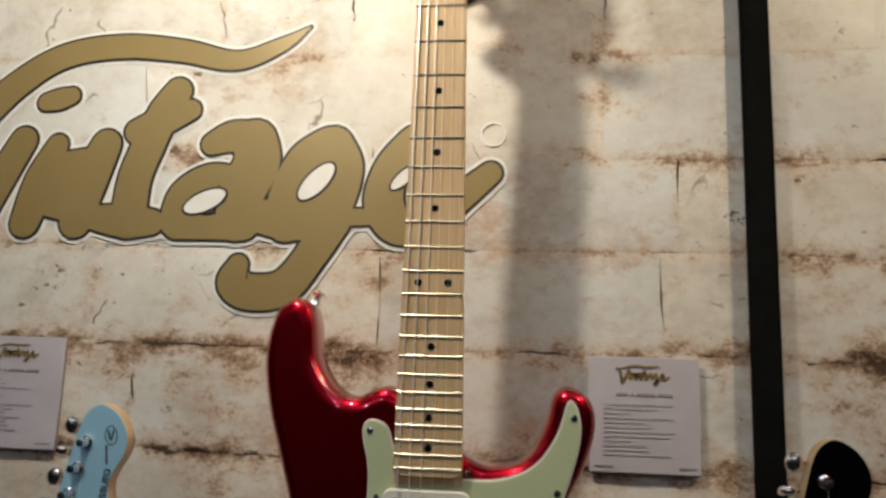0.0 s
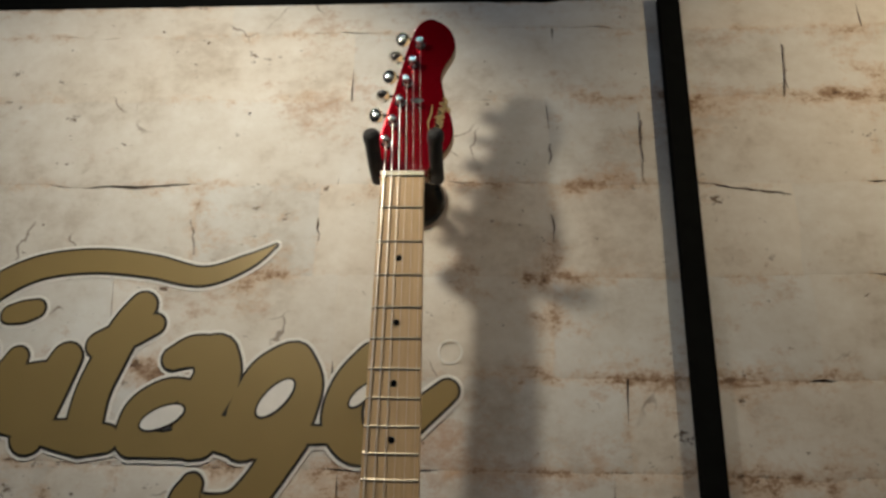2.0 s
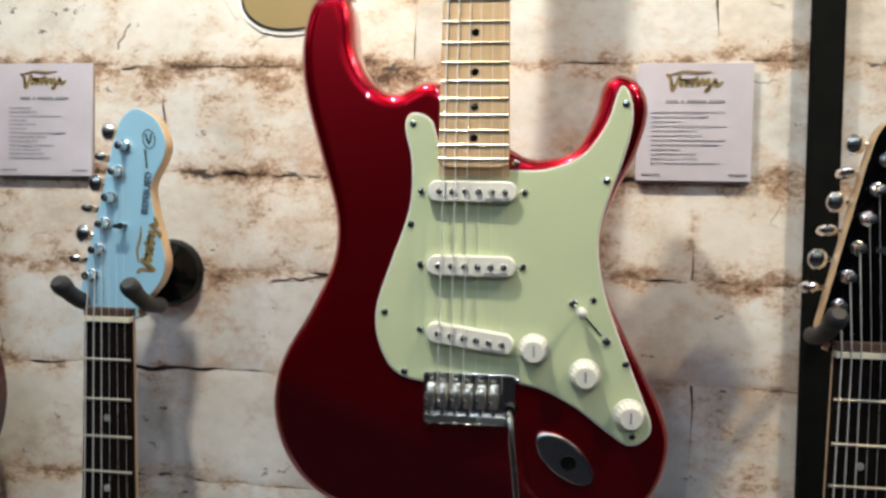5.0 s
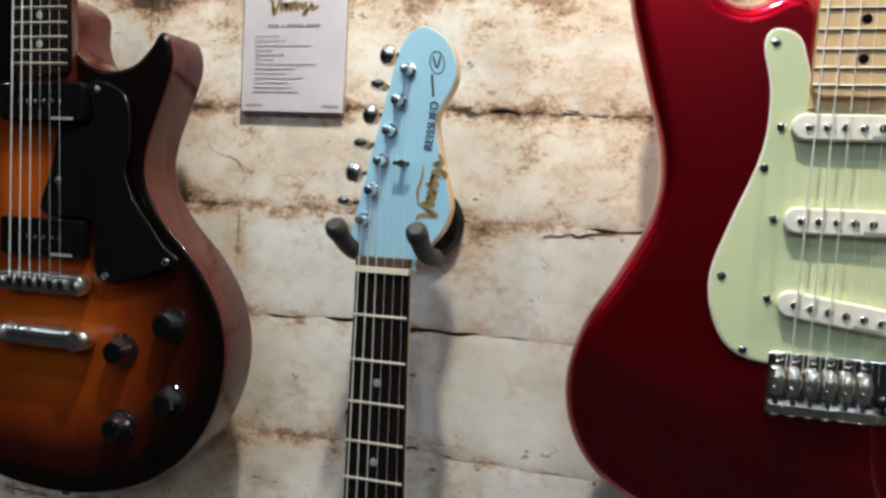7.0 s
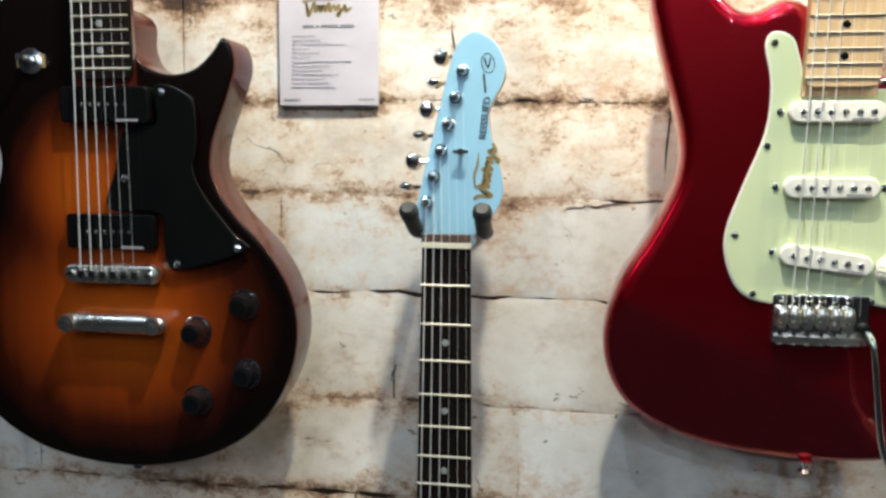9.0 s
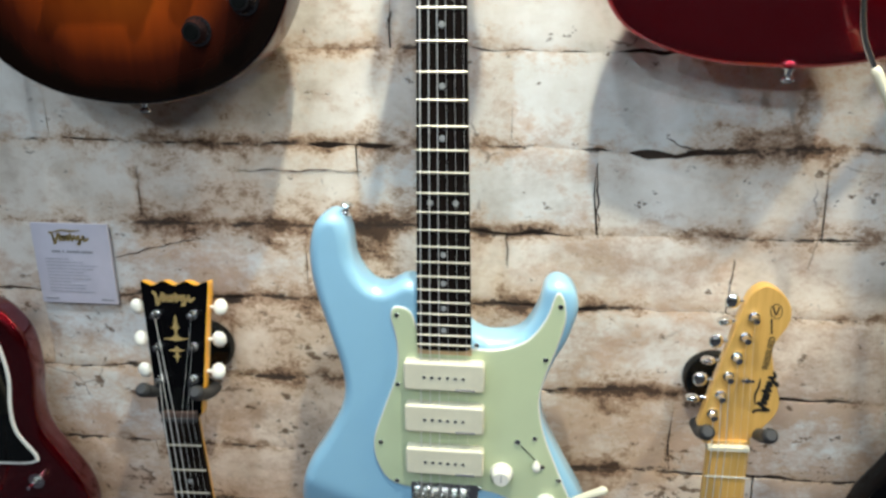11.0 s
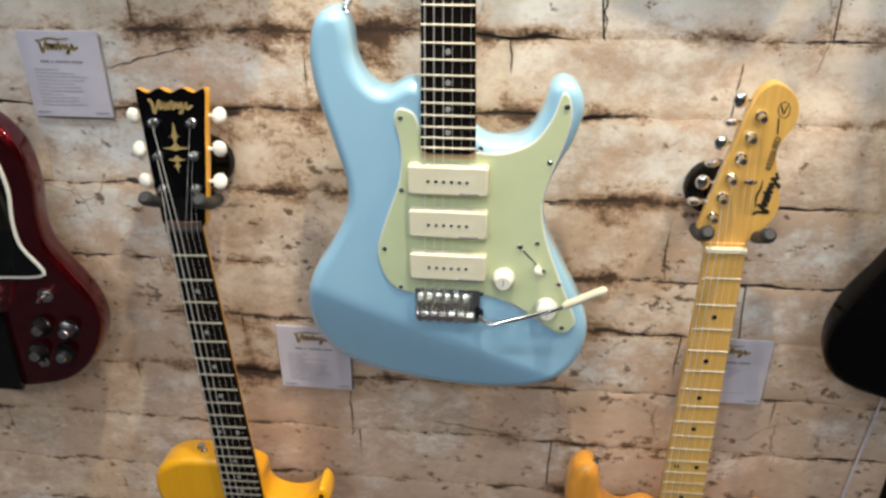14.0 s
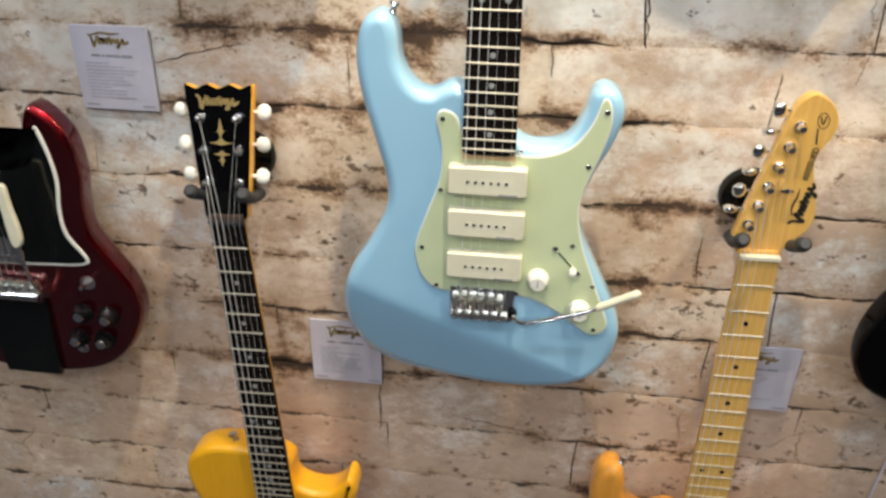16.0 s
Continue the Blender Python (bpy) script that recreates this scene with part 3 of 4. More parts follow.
def wall_emblem():
    """The large gold flourish painted on the bricks: strokes with a dark rim and a white halo."""
    sign = tagged(new("painted_emblem"), "large gold flourish emblem with dark rim painted on the brick", "sign")
    strokes = [
        ([(-158, 2072), (-188, 2052), (-238, 2034), (-300, 2046), (-369, 2052), (-435, 2042), (-485, 2012), (-530, 1965), (-570, 1890)], [1, 15, 21, 25, 27, 28, 31, 36, 40]),
        ([(-452, 1988), (-438, 1991), (-424, 1995)], [20, 24, 20]),
        ([(-473, 1944), (-489, 1912), (-509, 1867)], [31, 33, 32]),
        ([(-433, 1939), (-447, 1899), (-461, 1852)], [24, 38, 33]),
        ([(-427, 1909), (-400, 1912)], [42, 45]),
        ([(-377, 1939), (-392, 1899), (-403, 1854)], [34, 41, 36]),
        ([(-431, 1874), (-402, 1871)], [32, 38]),
        ([(-301, 1999), (-316, 1973), (-330, 1936), (-341, 1900), (-344, 1855)], [31, 36, 37, 37, 39]),
        ([(-343, 1954), (-309, 1969), (-285, 1978)], [28, 32, 23]),
        ([(-387, 1859), (-346, 1855), (-318, 1854)], [25, 36, 28]),
        ([(-257, 1940), (-236, 1948), (-213, 1945)], [25, 34, 39]),
        ([(-211, 1943), (-207, 1919), (-222, 1885), (-225, 1856)], [48, 50, 50, 43]),
        ([(-226, 1909), (-256, 1904), (-281, 1883), (-287, 1857)], [11, 28, 39, 42]),
        ([(-287, 1854), (-257, 1849), (-218, 1855)], [37, 25, 39]),
        ([(-129, 1936), (-152, 1919), (-168, 1885), (-171, 1856)], [45, 46, 45, 43]),
        ([(-125, 1938), (-111, 1916), (-117, 1886), (-133, 1856)], [42, 36, 39, 45]),
        ([(-212, 1864), (-172, 1858), (-139, 1859)], [32, 41, 42]),
        ([(-123, 1858), (-142, 1822), (-169, 1788), (-203, 1782), (-223, 1792), (-219, 1810)], [41, 34, 36, 37, 34, 22]),
        ([(-116, 1862), (-86, 1862), (-63, 1865)], [19, 17, 19]),
        ([(-39, 1941), (-62, 1913), (-69, 1877), (-53, 1852), (-21, 1859), (13, 1886), (40, 1909)], [37, 37, 41, 37, 34, 28, 23]),
    ]
    for n, (pts, widths) in enumerate(strokes):
        for k, (grow, name, material) in enumerate(((12.5, "halo", "white_print"), (5.6, "rim", "black_print"), (0, "stroke", "gold"))):
            y = WALL - 0.0008 - 0.0007 * k - 0.00004 * n
            part(name, flat(ribbon(pts, [w + grow for w in widths], y), y, 0.0002), material, sign)
    for n, (cx, cz, a, b, tip) in enumerate(((-0.260, 1.877, 0.024, 0.0100, 24), (-0.141, 1.899, 0.025, 0.0105, 47), (-0.050, 1.903, 0.016, 0.006, 45))):
        part("slot_rim", flat(oval(cx, cz, a + 0.0024, b + 0.0024, 24, tip), WALL - 0.0034, 0.0002), "black_print", sign)
        part("slot", flat(oval(cx, cz, a, b, 24, tip), WALL - 0.0038, 0.0002), "white_print", sign)
    ring = oval(0.042, 1.951, 0.0135, 0.0135, 28)
    bm = bmesh.new()
    loops = [[bm.verts.new((p.x, yy, p.y)) for p in pts] for pts, yy in ((ring, WALL - 0.002), (inset(ring, 0.0022), WALL - 0.002))]
    for i in range(28):
        bm.faces.new((loops[0][i], loops[0][(i + 1) % 28], loops[1][(i + 1) % 28], loops[1][i]))
    bmesh.ops.recalc_face_normals(bm, faces=bm.faces)
    part("ring", bm, "white_print", sign)
    return sign


wall_emblem()

# ---- guitars: origin at the nut, on the face of the fretboard ----
STRAT = [(-30, -404), (-66.1, -412.2), (-86, -403), (-100, -379), (-103, -350), (-110, -333), (-125, -329), (-140, -343), (-147, -377), (-143, -417), (-130, -465), (-117, -515), (-120, -553), (-140, -596), (-163, -636), (-174, -680), (-168, -722), (-146, -756), (-108, -777), (-55, -790), (10, -794), (70, -788), (118, -770), (150, -738), (162, -698), (154, -664), (130, -617), (107, -568), (102, -530), (113, -492), (127.5, -462.5), (136.5, -428.5), (130.5, -406.5), (114.5, -397.5), (101.5, -405.5), (95.5, -428.5), (81.5, -454.5), (60, -464), (30, -458)]
SINGLE_CUT = [(-30, -381), (-81, -379), (-112, -390), (-132, -412), (-137, -445), (-128, -485), (-114, -530), (-122, -563), (-148, -600), (-168, -645), (-174, -690), (-165, -735), (-138, -780), (-90, -811), (-30, -825), (30, -825), (90, -809), (136, -778), (163, -735), (173, -690), (166, -648), (145, -612), (112, -577), (95, -546), (96, -516), (109, -480), (119, -450), (116, -430), (107, -424), (97, -437), (80, -451), (55, -455), (32, -446), (24, -428), (20, -400)]
DOUBLE_HORN = [(26, -452), (48, -462), (66, -446), (74, -412), (84, -392), (97, -388), (118, -406), (132, -434), (134, -478), (128, -515), (129, -555), (149, -592), (169, -628), (175, -671), (158, -716), (126, -755), (86, -776), (26, -787), (-26, -787), (-86, -776), (-126, -755), (-158, -716), (-175, -671), (-169, -628), (-149, -592), (-129, -555), (-128, -510), (-134, -465), (-134, -420), (-122, -388), (-100, -370), (-84, -376), (-74, -400), (-66, -434), (-48, -452), (-26, -448)]
GUARD = [(-57, -440), (-51, -429), (-36, -434), (-29, -452), (-20, -473), (27, -474), (58, -473), (86, -461), (104, -436), (113, -409), (121, -414), (124, -436), (117, -467), (106, -500), (100, -532), (106, -570), (121, -612), (137, -652), (146, -677), (140, -690), (127, -694), (108, -682), (80, -662), (42, -648), (-20, -650), (-58, -645), (-75, -624), (-80, -592), (-68, -552), (-53, -508), (-51, -470)]
SIX_IN_LINE = [(-21, -2), (-22, 5), (-28, 11), (-30.5, 17), (-29, 26), (-17, 77), (-7, 119), (1, 152), (8, 170), (20, 178.5), (33, 174), (43, 164), (48, 150), (46, 136), (37, 119), (34.5, 108), (38, 89), (45, 64), (48, 46), (43, 30), (31, 15), (23, 5), (21, -2)]
THREE_SIDE = [(-21, 0), (-27, 20), (-31, 50), (-36, 110), (-40, 152), (-36, 156), (-26, 152), (-13, 157), (0, 152), (13, 157), (26, 152), (36, 156), (40, 152), (36, 110), (31, 50), (27, 20), (21, 0)]


def fret_at(n, scale):
    return -scale * (1 - 2 ** (-n / 12))


def board_half(z):
    return 0.021 + 0.0072 * (-z / 0.467)


def neck_parts(guitar, scale, frets, board, neck, dots, end, heel, nut="bone"):
    """Neck, fretboard with frets and inlays, nut."""
    bm, rings = bmesh.new(), []
    for z, depth in ((0.004, 0.017), (-0.02, 0.0195), (-0.2, 0.021), (heel + 0.07, 0.022), (heel + 0.02, 0.026), (heel - 0.05, 0.027)):
        w = board_half(min(z, 0))
        ring = [bm.verts.new((w * math.cos(a), 0.0055 + (depth - 0.0055) * math.sin(a) ** 0.8, z)) for a in (math.pi * k / 12 for k in range(13))]
        rings.append(ring)
    for a, b in zip(rings, rings[1:]):
        for k in range(12):
            bm.faces.new((a[k], a[k + 1], b[k + 1], b[k]))
        bm.faces.new((a[12], a[0], b[0], b[12]))
    bm.faces.new(rings[0]), bm.faces.new(rings[-1][::-1])
    bmesh.ops.recalc_face_normals(bm, faces=bm.faces)
    part("neck", bm, neck, guitar)
    h = board_half(end)
    outline = [Vector(p) for p in ((-0.0208, -0.004), (0.0208, -0.004), (h, end + 0.006), (h - 0.002, end + 0.002), (h - 0.008, end), (-h + 0.008, end), (-h + 0.002, end + 0.002), (-h, end + 0.006))]
    fb = part("fretboard", slab(outline, 0.0, 0.0056, 0.0008, 0, 2), board, guitar)
    for n in range(1, frets + 1):
        z = fret_at(n, scale)
        w = board_half(z) - 0.0004
        bm = bmesh.new()
        ends = [[bm.verts.new((x, y, z + dz)) for y, dz in ((0.0008, -0.0013), (-0.0006, -0.0011), (-0.0013, 0), (-0.0006, 0.0011), (0.0008, 0.0013))] for x in (-w, w)]
        for k in range(4):
            bm.faces.new((ends[0][k], ends[0][k + 1], ends[1][k + 1], ends[1][k]))
        bm.faces.new(ends[0]), bm.faces.new(ends[1][::-1])
        bmesh.ops.recalc_face_normals(bm, faces=bm.faces)
        part("fret", bm, "nickel", fb)
    for n in (3, 5, 7, 9, 12, 15, 17, 19, 21):
        if n > frets:
            continue
        z = (fret_at(n, scale) + fret_at(n - 1, scale)) / 2
        for x in ((-0.0125, 0.0125) if n == 12 else (0.0,)):
            piece("inlay_dot", "dot", lambda: lathe([(0.0031, 0), (0.0031, 0.0012), (0.0027, 0.0013)], n=14), dots, fb, (x, 0.0008, z))
    if board == "rosewood":
        part("head_step", box(-0.0209, 0.0209, -0.0005, 0.009, 0.0008, 0.0075, 0.0006), "brown_line", guitar)
    part("nut", box(-0.0212, 0.0212, -0.0022, 0.005, -0.004, 0.0005, 0.0006), nut, guitar)


def strings(guitar, saddle, y_saddle, posts, half=0.0262):
    for k in range(6):
        u = k / 5 * 2 - 1
        r = (0.00062, 0.00054, 0.00045, 0.00017, 0.00014, 0.00012)[k]
        x, y, z = posts[k]
        part("string", tube([(x, y, z), (u * 0.0175, -0.0026, 0.0), (u * half, y_saddle, saddle)], r, 5), "wire", guitar)


def tuner_button():
    """Key: shaft with a flat oval head, along -x."""
    bm = tube([(0.006, 0, 0), (-0.006, 0, 0)], 0.0021, 8)
    lathe([(0.002, 0), (0.0064, 0.0018), (0.0088, 0.006), (0.0082, 0.011), (0.0046, 0.0144), (0.001, 0.0152)], (-0.0045, 0, 0), (-1, 0, 0), 16, bm, 0.55)
    return bm


def post_shape():
    return lathe([(0.0055, 0), (0.0055, 0.002), (0.0042, 0.0028), (0.0032, 0.004), (0.0030, 0.0085), (0.0038, 0.0105), (0.0034, 0.0125), (0.0015, 0.013)], n=14)


def headstock_six(guitar, material, edge, emblem, y0=0.009):
    head = part("headstock", slab(spline(SIX_IN_LINE, 4), y0, y0 + 0.0145, 0.0012, 0.0015, 2), [material, edge], guitar)
    for f in head.data.polygons:
        if f.normal.y > -0.6:
            f.material_index = 1
    posts = []
    for k in range(6):
        u = k / 5
        x, z = -0.018 + 0.030 * u, 0.035 + 0.111 * u
        t = new("tuner")
        t.parent, t.location = guitar, (x, y0, z)
        piece("post", "post", post_shape, "chrome", t, (0, 0, 0))
        piece("button", "button", tuner_button, "chrome", t, (-0.0080, 0.008, 0.0125), (35 * (-1) ** k + 40, 0, 0), 0.95)
        posts.append((x, y0 - 0.006, z))
    tree = lathe([(0.0022, 0), (0.0022, 0.006), (0.0032, 0.0065), (0.0030, 0.008)], (0.0115, y0, 0.078), n=10)
    box(0.005, 0.018, y0 - 0.0085, y0 - 0.0065, 0.0765, 0.0795, 0, tree)
    part("string_tree", tree, "chrome", guitar)
    # flourish emblem, lettering and small round mark on the face
    y = y0 - 0.0004
    place = Matrix.Rotation(radians(80), 2)
    flo = ribbon(WAVE, [2.9] * len(WAVE), y)
    part("emblem", flat([place @ p + Vector((0.0335, 0.062)) for p in flo], y), emblem, guitar, "slanted flourish emblem")
    sw = ribbon([(-16, 7), (-6, 10), (4, 9), (14, 10)], [1, 2, 2, 0.6], y)
    part("emblem_swoosh", flat([place @ p + Vector((0.0335, 0.062)) for p in sw], y - 0.0003), emblem, guitar)
    return posts, y0


def series_lettering(guitar, y0):
    """The word along the head and the round mark at its tip."""
    cu = bpy.data.curves.new("word", "FONT")
    cu.body, cu.size, cu.align_x, cu.extrude = "REISSUED", 0.0086, "LEFT", 0.0002
    tmp = new("word", cu)
    me = bpy.data.meshes.new_from_object(tmp.evaluated_get(bpy.context.evaluated_depsgraph_get()))
    bpy.data.objects.remove(tmp)
    me.materials.clear()
    me.materials.append(M["black_print"])
    ob = new("lettering", me)
    ob.parent, ob["label"] = guitar, "printed word in black capitals"
    ob.matrix_basis = Matrix.Translation((0.0318, y0 - 0.0004, 0.0880)) @ Matrix.Rotation(radians(-84), 4, "Y") @ Matrix.Rotation(radians(90), 4, "X")
    part("text_bar", flat(ribbon([(0.0312, 0.128), (0.0295, 0.143)], [0.0016, 0.0016], 0, 1, 1.0), y0 - 0.0004), "black_print", guitar)
    ring, bm = oval(0.033, 0.152, 0.0058, 0.0085, 24, 12), bmesh.new()
    y = y0 - 0.0003
    loops = [[bm.verts.new((p.x, y, p.y)) for p in pts] for pts in (ring, inset(ring, 0.0008))]
    for i in range(24):
        bm.faces.new((loops[0][i], loops[0][(i + 1) % 24], loops[1][(i + 1) % 24], loops[1][i]))
    bmesh.ops.recalc_face_normals(bm, faces=bm.faces)
    part("round_mark", bm, "black_print", guitar)
    part("mark_bar", flat(ribbon([(0.030, 0.156), (0.033, 0.148), (0.035, 0.156)], [0.0014] * 3, 0, 3, 1.0), y), "black_print", guitar)


def strap_button(guitar, at, axis):
    part("strap_button", lathe([(0.006, 0), (0.0035, 0.003), (0.003, 0.007), (0.0068, 0.010), (0.006, 0.012), (0.002, 0.0135)], at, axis, 14), "chrome", guitar)


def body_part(guitar, outline, y0, thick, r, front, side, dz=0.0, contour=False):
    bm = slab(spline([(x, z + dz) for x, z in outline], 5), y0, y0 + thick, r, r, 5)
    if contour:
        # forearm contour on the bass side
        o, nrm = Vector((-0.155, 0, -0.650)), Vector((-0.36, 0, -0.93)).normalized()
        for d in (0.0, 0.012, 0.028, 0.05, 0.075):
            g = [v for v in bm.verts] + [e for e in bm.edges] + [f for f in bm.faces]
            bmesh.ops.bisect_plane(bm, geom=g, plane_co=o + nrm * d, plane_no=nrm)
        for v in bm.verts:
            d = (v.co - o).dot(nrm)
            if d > 0 and v.co.y < y0 + thick * 0.6:
                v.co.y += 0.30 * d * d / (d + 0.008) * (1 - (v.co.y - y0) / thick)
    body = part("body", bm, [front, side], guitar, angle=50)
    for f in body.data.polygons:
        if f.normal.y > -0.55:
            f.material_index = 1
    return body


def screw_mesh():
    bm = lathe([(0.0029, 0), (0.0028, 0.0006), (0.0018, 0.0013), (0.0005, 0.0014)], n=10)
    for w, h in ((0.0026, 0.0005), (0.0005, 0.0026)):
        got = bmesh.ops.create_cube(bm, size=1.0, matrix=Matrix.Translation((0, -0.0013, 0)) @ Matrix.Diagonal((w, 0.0004, h, 1.0)))
        for v in got["verts"]:
            for f in v.link_faces:
                f.material_index = 1
    return bm


def screw(parent, x, y, z, s=1.0):
    piece("screw", "screw", screw_mesh, ("chrome", "jet"), parent, (x, y, z), (0, 0, 0), s)


def knob(guitar, x, y, z, material, s=1.0, top=None):
    k = new("knob")
    k.parent, k.location = guitar, (x, y, z)
    def grip():
        bm = bmesh.new()
        n, rings = 32, []
        for r, h, deep in ((0.0126, 0, 0.0), (0.0126, 0.0018, 0.0), (0.0114, 0.0028, 0.0012), (0.0094, 0.0115, 0.0010), (0.0082, 0.0140, 0.0)):
            rings.append([bm.verts.new(((r - deep * (i % 2)) * math.cos(2 * math.pi * i / n), -h, (r - deep * (i % 2)) * math.sin(2 * math.pi * i / n))) for i in range(n)])
        for a, b in zip(rings, rings[1:]):
            for i in range(n):
                bm.faces.new((a[i], a[(i + 1) % n], b[(i + 1) % n], b[i]))
        bm.faces.new(rings[-1]), bm.faces.new(rings[0][::-1])
        bmesh.ops.recalc_face_normals(bm, faces=bm.faces)
        return bm
    piece("grip", "grip", grip, material, k, (0, 0, 0), (0, 0, 0), s)
    if top:
        piece("cap", "knobcap", lambda: lathe([(0.0062, 0), (0.0058, 0.0008), (0.001, 0.0009)], n=20), top, k, (0, -0.0140 * s, 0), (0, 0, 0), s)
    else:
        piece("pointer", "pointer", lambda: box(-0.0005, 0.0005, -0.0004, 0.0004, -0.0035, 0.0050), "grey_print", k, (0, -0.0142 * s, 0), (0, 0, 0), s)
    return k


def pickup_single(guitar, z, y, turn=0.0):
    p = part("pickup", slab(rounded(-0.037, 0.035, -0.0085, 0.0085, 0.0080, 6), y - 0.0065, y, 0.0015, 0, 3), "ivory", guitar)
    p.matrix_basis = Matrix.Translation((0, 0, z)) @ Matrix.Rotation(radians(turn), 4, "Y")
    for k in range(6):
        piece("pole", "pole", lambda: lathe([(0.0024, 0), (0.0024, 0.0014), (0.0016, 0.0018)], n=12), "chrome", p, (-0.027 + 0.0105 * k, y - 0.0064, 0))
    for x in (-0.0425, 0.0405):
        screw(p, x, y, 0)
    part("badge_bar", box(0.010, 0.029, y - 0.0070, y - 0.0064, -0.0068, -0.0050), "grey_print", p)
    return p


def pickup_soapbar(guitar, z, y, material):
    p = part("pickup", slab(rounded(-0.0425, 0.0425, -0.0162, 0.0162, 0.004, 4), y - 0.0125, y, 0.002, 0, 3), material, guitar)
    p.location = (0, 0, z)
    for k in range(6):
        piece("pole", "pole_screw", lambda: lathe([(0.0019, 0), (0.0018, 0.0008), (0.0010, 0.0011)], n=12), "chrome", p, (-0.0205 + 0.0082 * k, y - 0.0124, 0))
    part("badge_bar", box(0.012, 0.033, y - 0.0131, y - 0.0124, -0.0150, -0.0128), "grey_print", p)
    return p


def tremolo_bridge(guitar, y, arm, tip):
    br = part("bridge", box(-0.039, 0.037, y - 0.004, y, -0.682, -0.640, 0.0025), "chrome", guitar)
    part("block", box(-0.037, 0.035, y - 0.009, y - 0.004, -0.681, -0.674, 0.001), "bridge_metal", br)
    for k in range(6):
        x = -0.0325 + 0.0105 * k
        piece("saddle", "trem_saddle", lambda: tube([(0, 0, -0.0090), (0, 0, -0.0085), (0, -0.0004, -0.006), (0, -0.0012, -0.0015), (0, -0.0010, 0.003), (0, 0, 0.0075), (0, 0, 0.0082)], [0.002, 0.0036, 0.0034, 0.0045, 0.0046, 0.0036, 0.0015], 12), "bridge_metal", br, (x, y - 0.0078, -0.6585))
        piece("height_screw", "grub", lambda: lathe([(0.0013, 0), (0.0013, 0.0030), (0.0008, 0.0034)], n=8), "chrome", br, (x - 0.0026, y - 0.0105, -0.662))
        part("saddle_screw", tube([(x, y - 0.0078, -0.667), (x, y - 0.0078, -0.674)], [0.0024, 0.0019], 8), "chrome", br)
        piece("rear_screw", "rear", lambda: lathe([(0.0026, 0), (0.0028, 0.0012), (0.0016, 0.0024)], n=10), "chrome", br, (x, y - 0.0068, -0.6822), (-90, 0, 0))
        screw(br, x, y - 0.004, -0.6435, 1.1)
    ar = part("tremolo_arm", tube(spline([Vector(p) for p in arm], 6, False, 1.0), 0.0026, 10), "chrome", guitar)
    part("arm_tip", tube(spline([Vector(p) for p in tip], 5, False, 1.0), [0.0028] + [0.0046] * 8 + [0.0050, 0.0034][: 2 - 1] + [0.0026], 10), "cream", ar, "cream plastic tip")
    part("arm_socket", lathe([(0.0055, 0), (0.0055, 0.007), (0.004, 0.009)], (arm[0][0], y - 0.002, arm[0][2]), (0, -1, 0), 12), "jet", br)
    return br


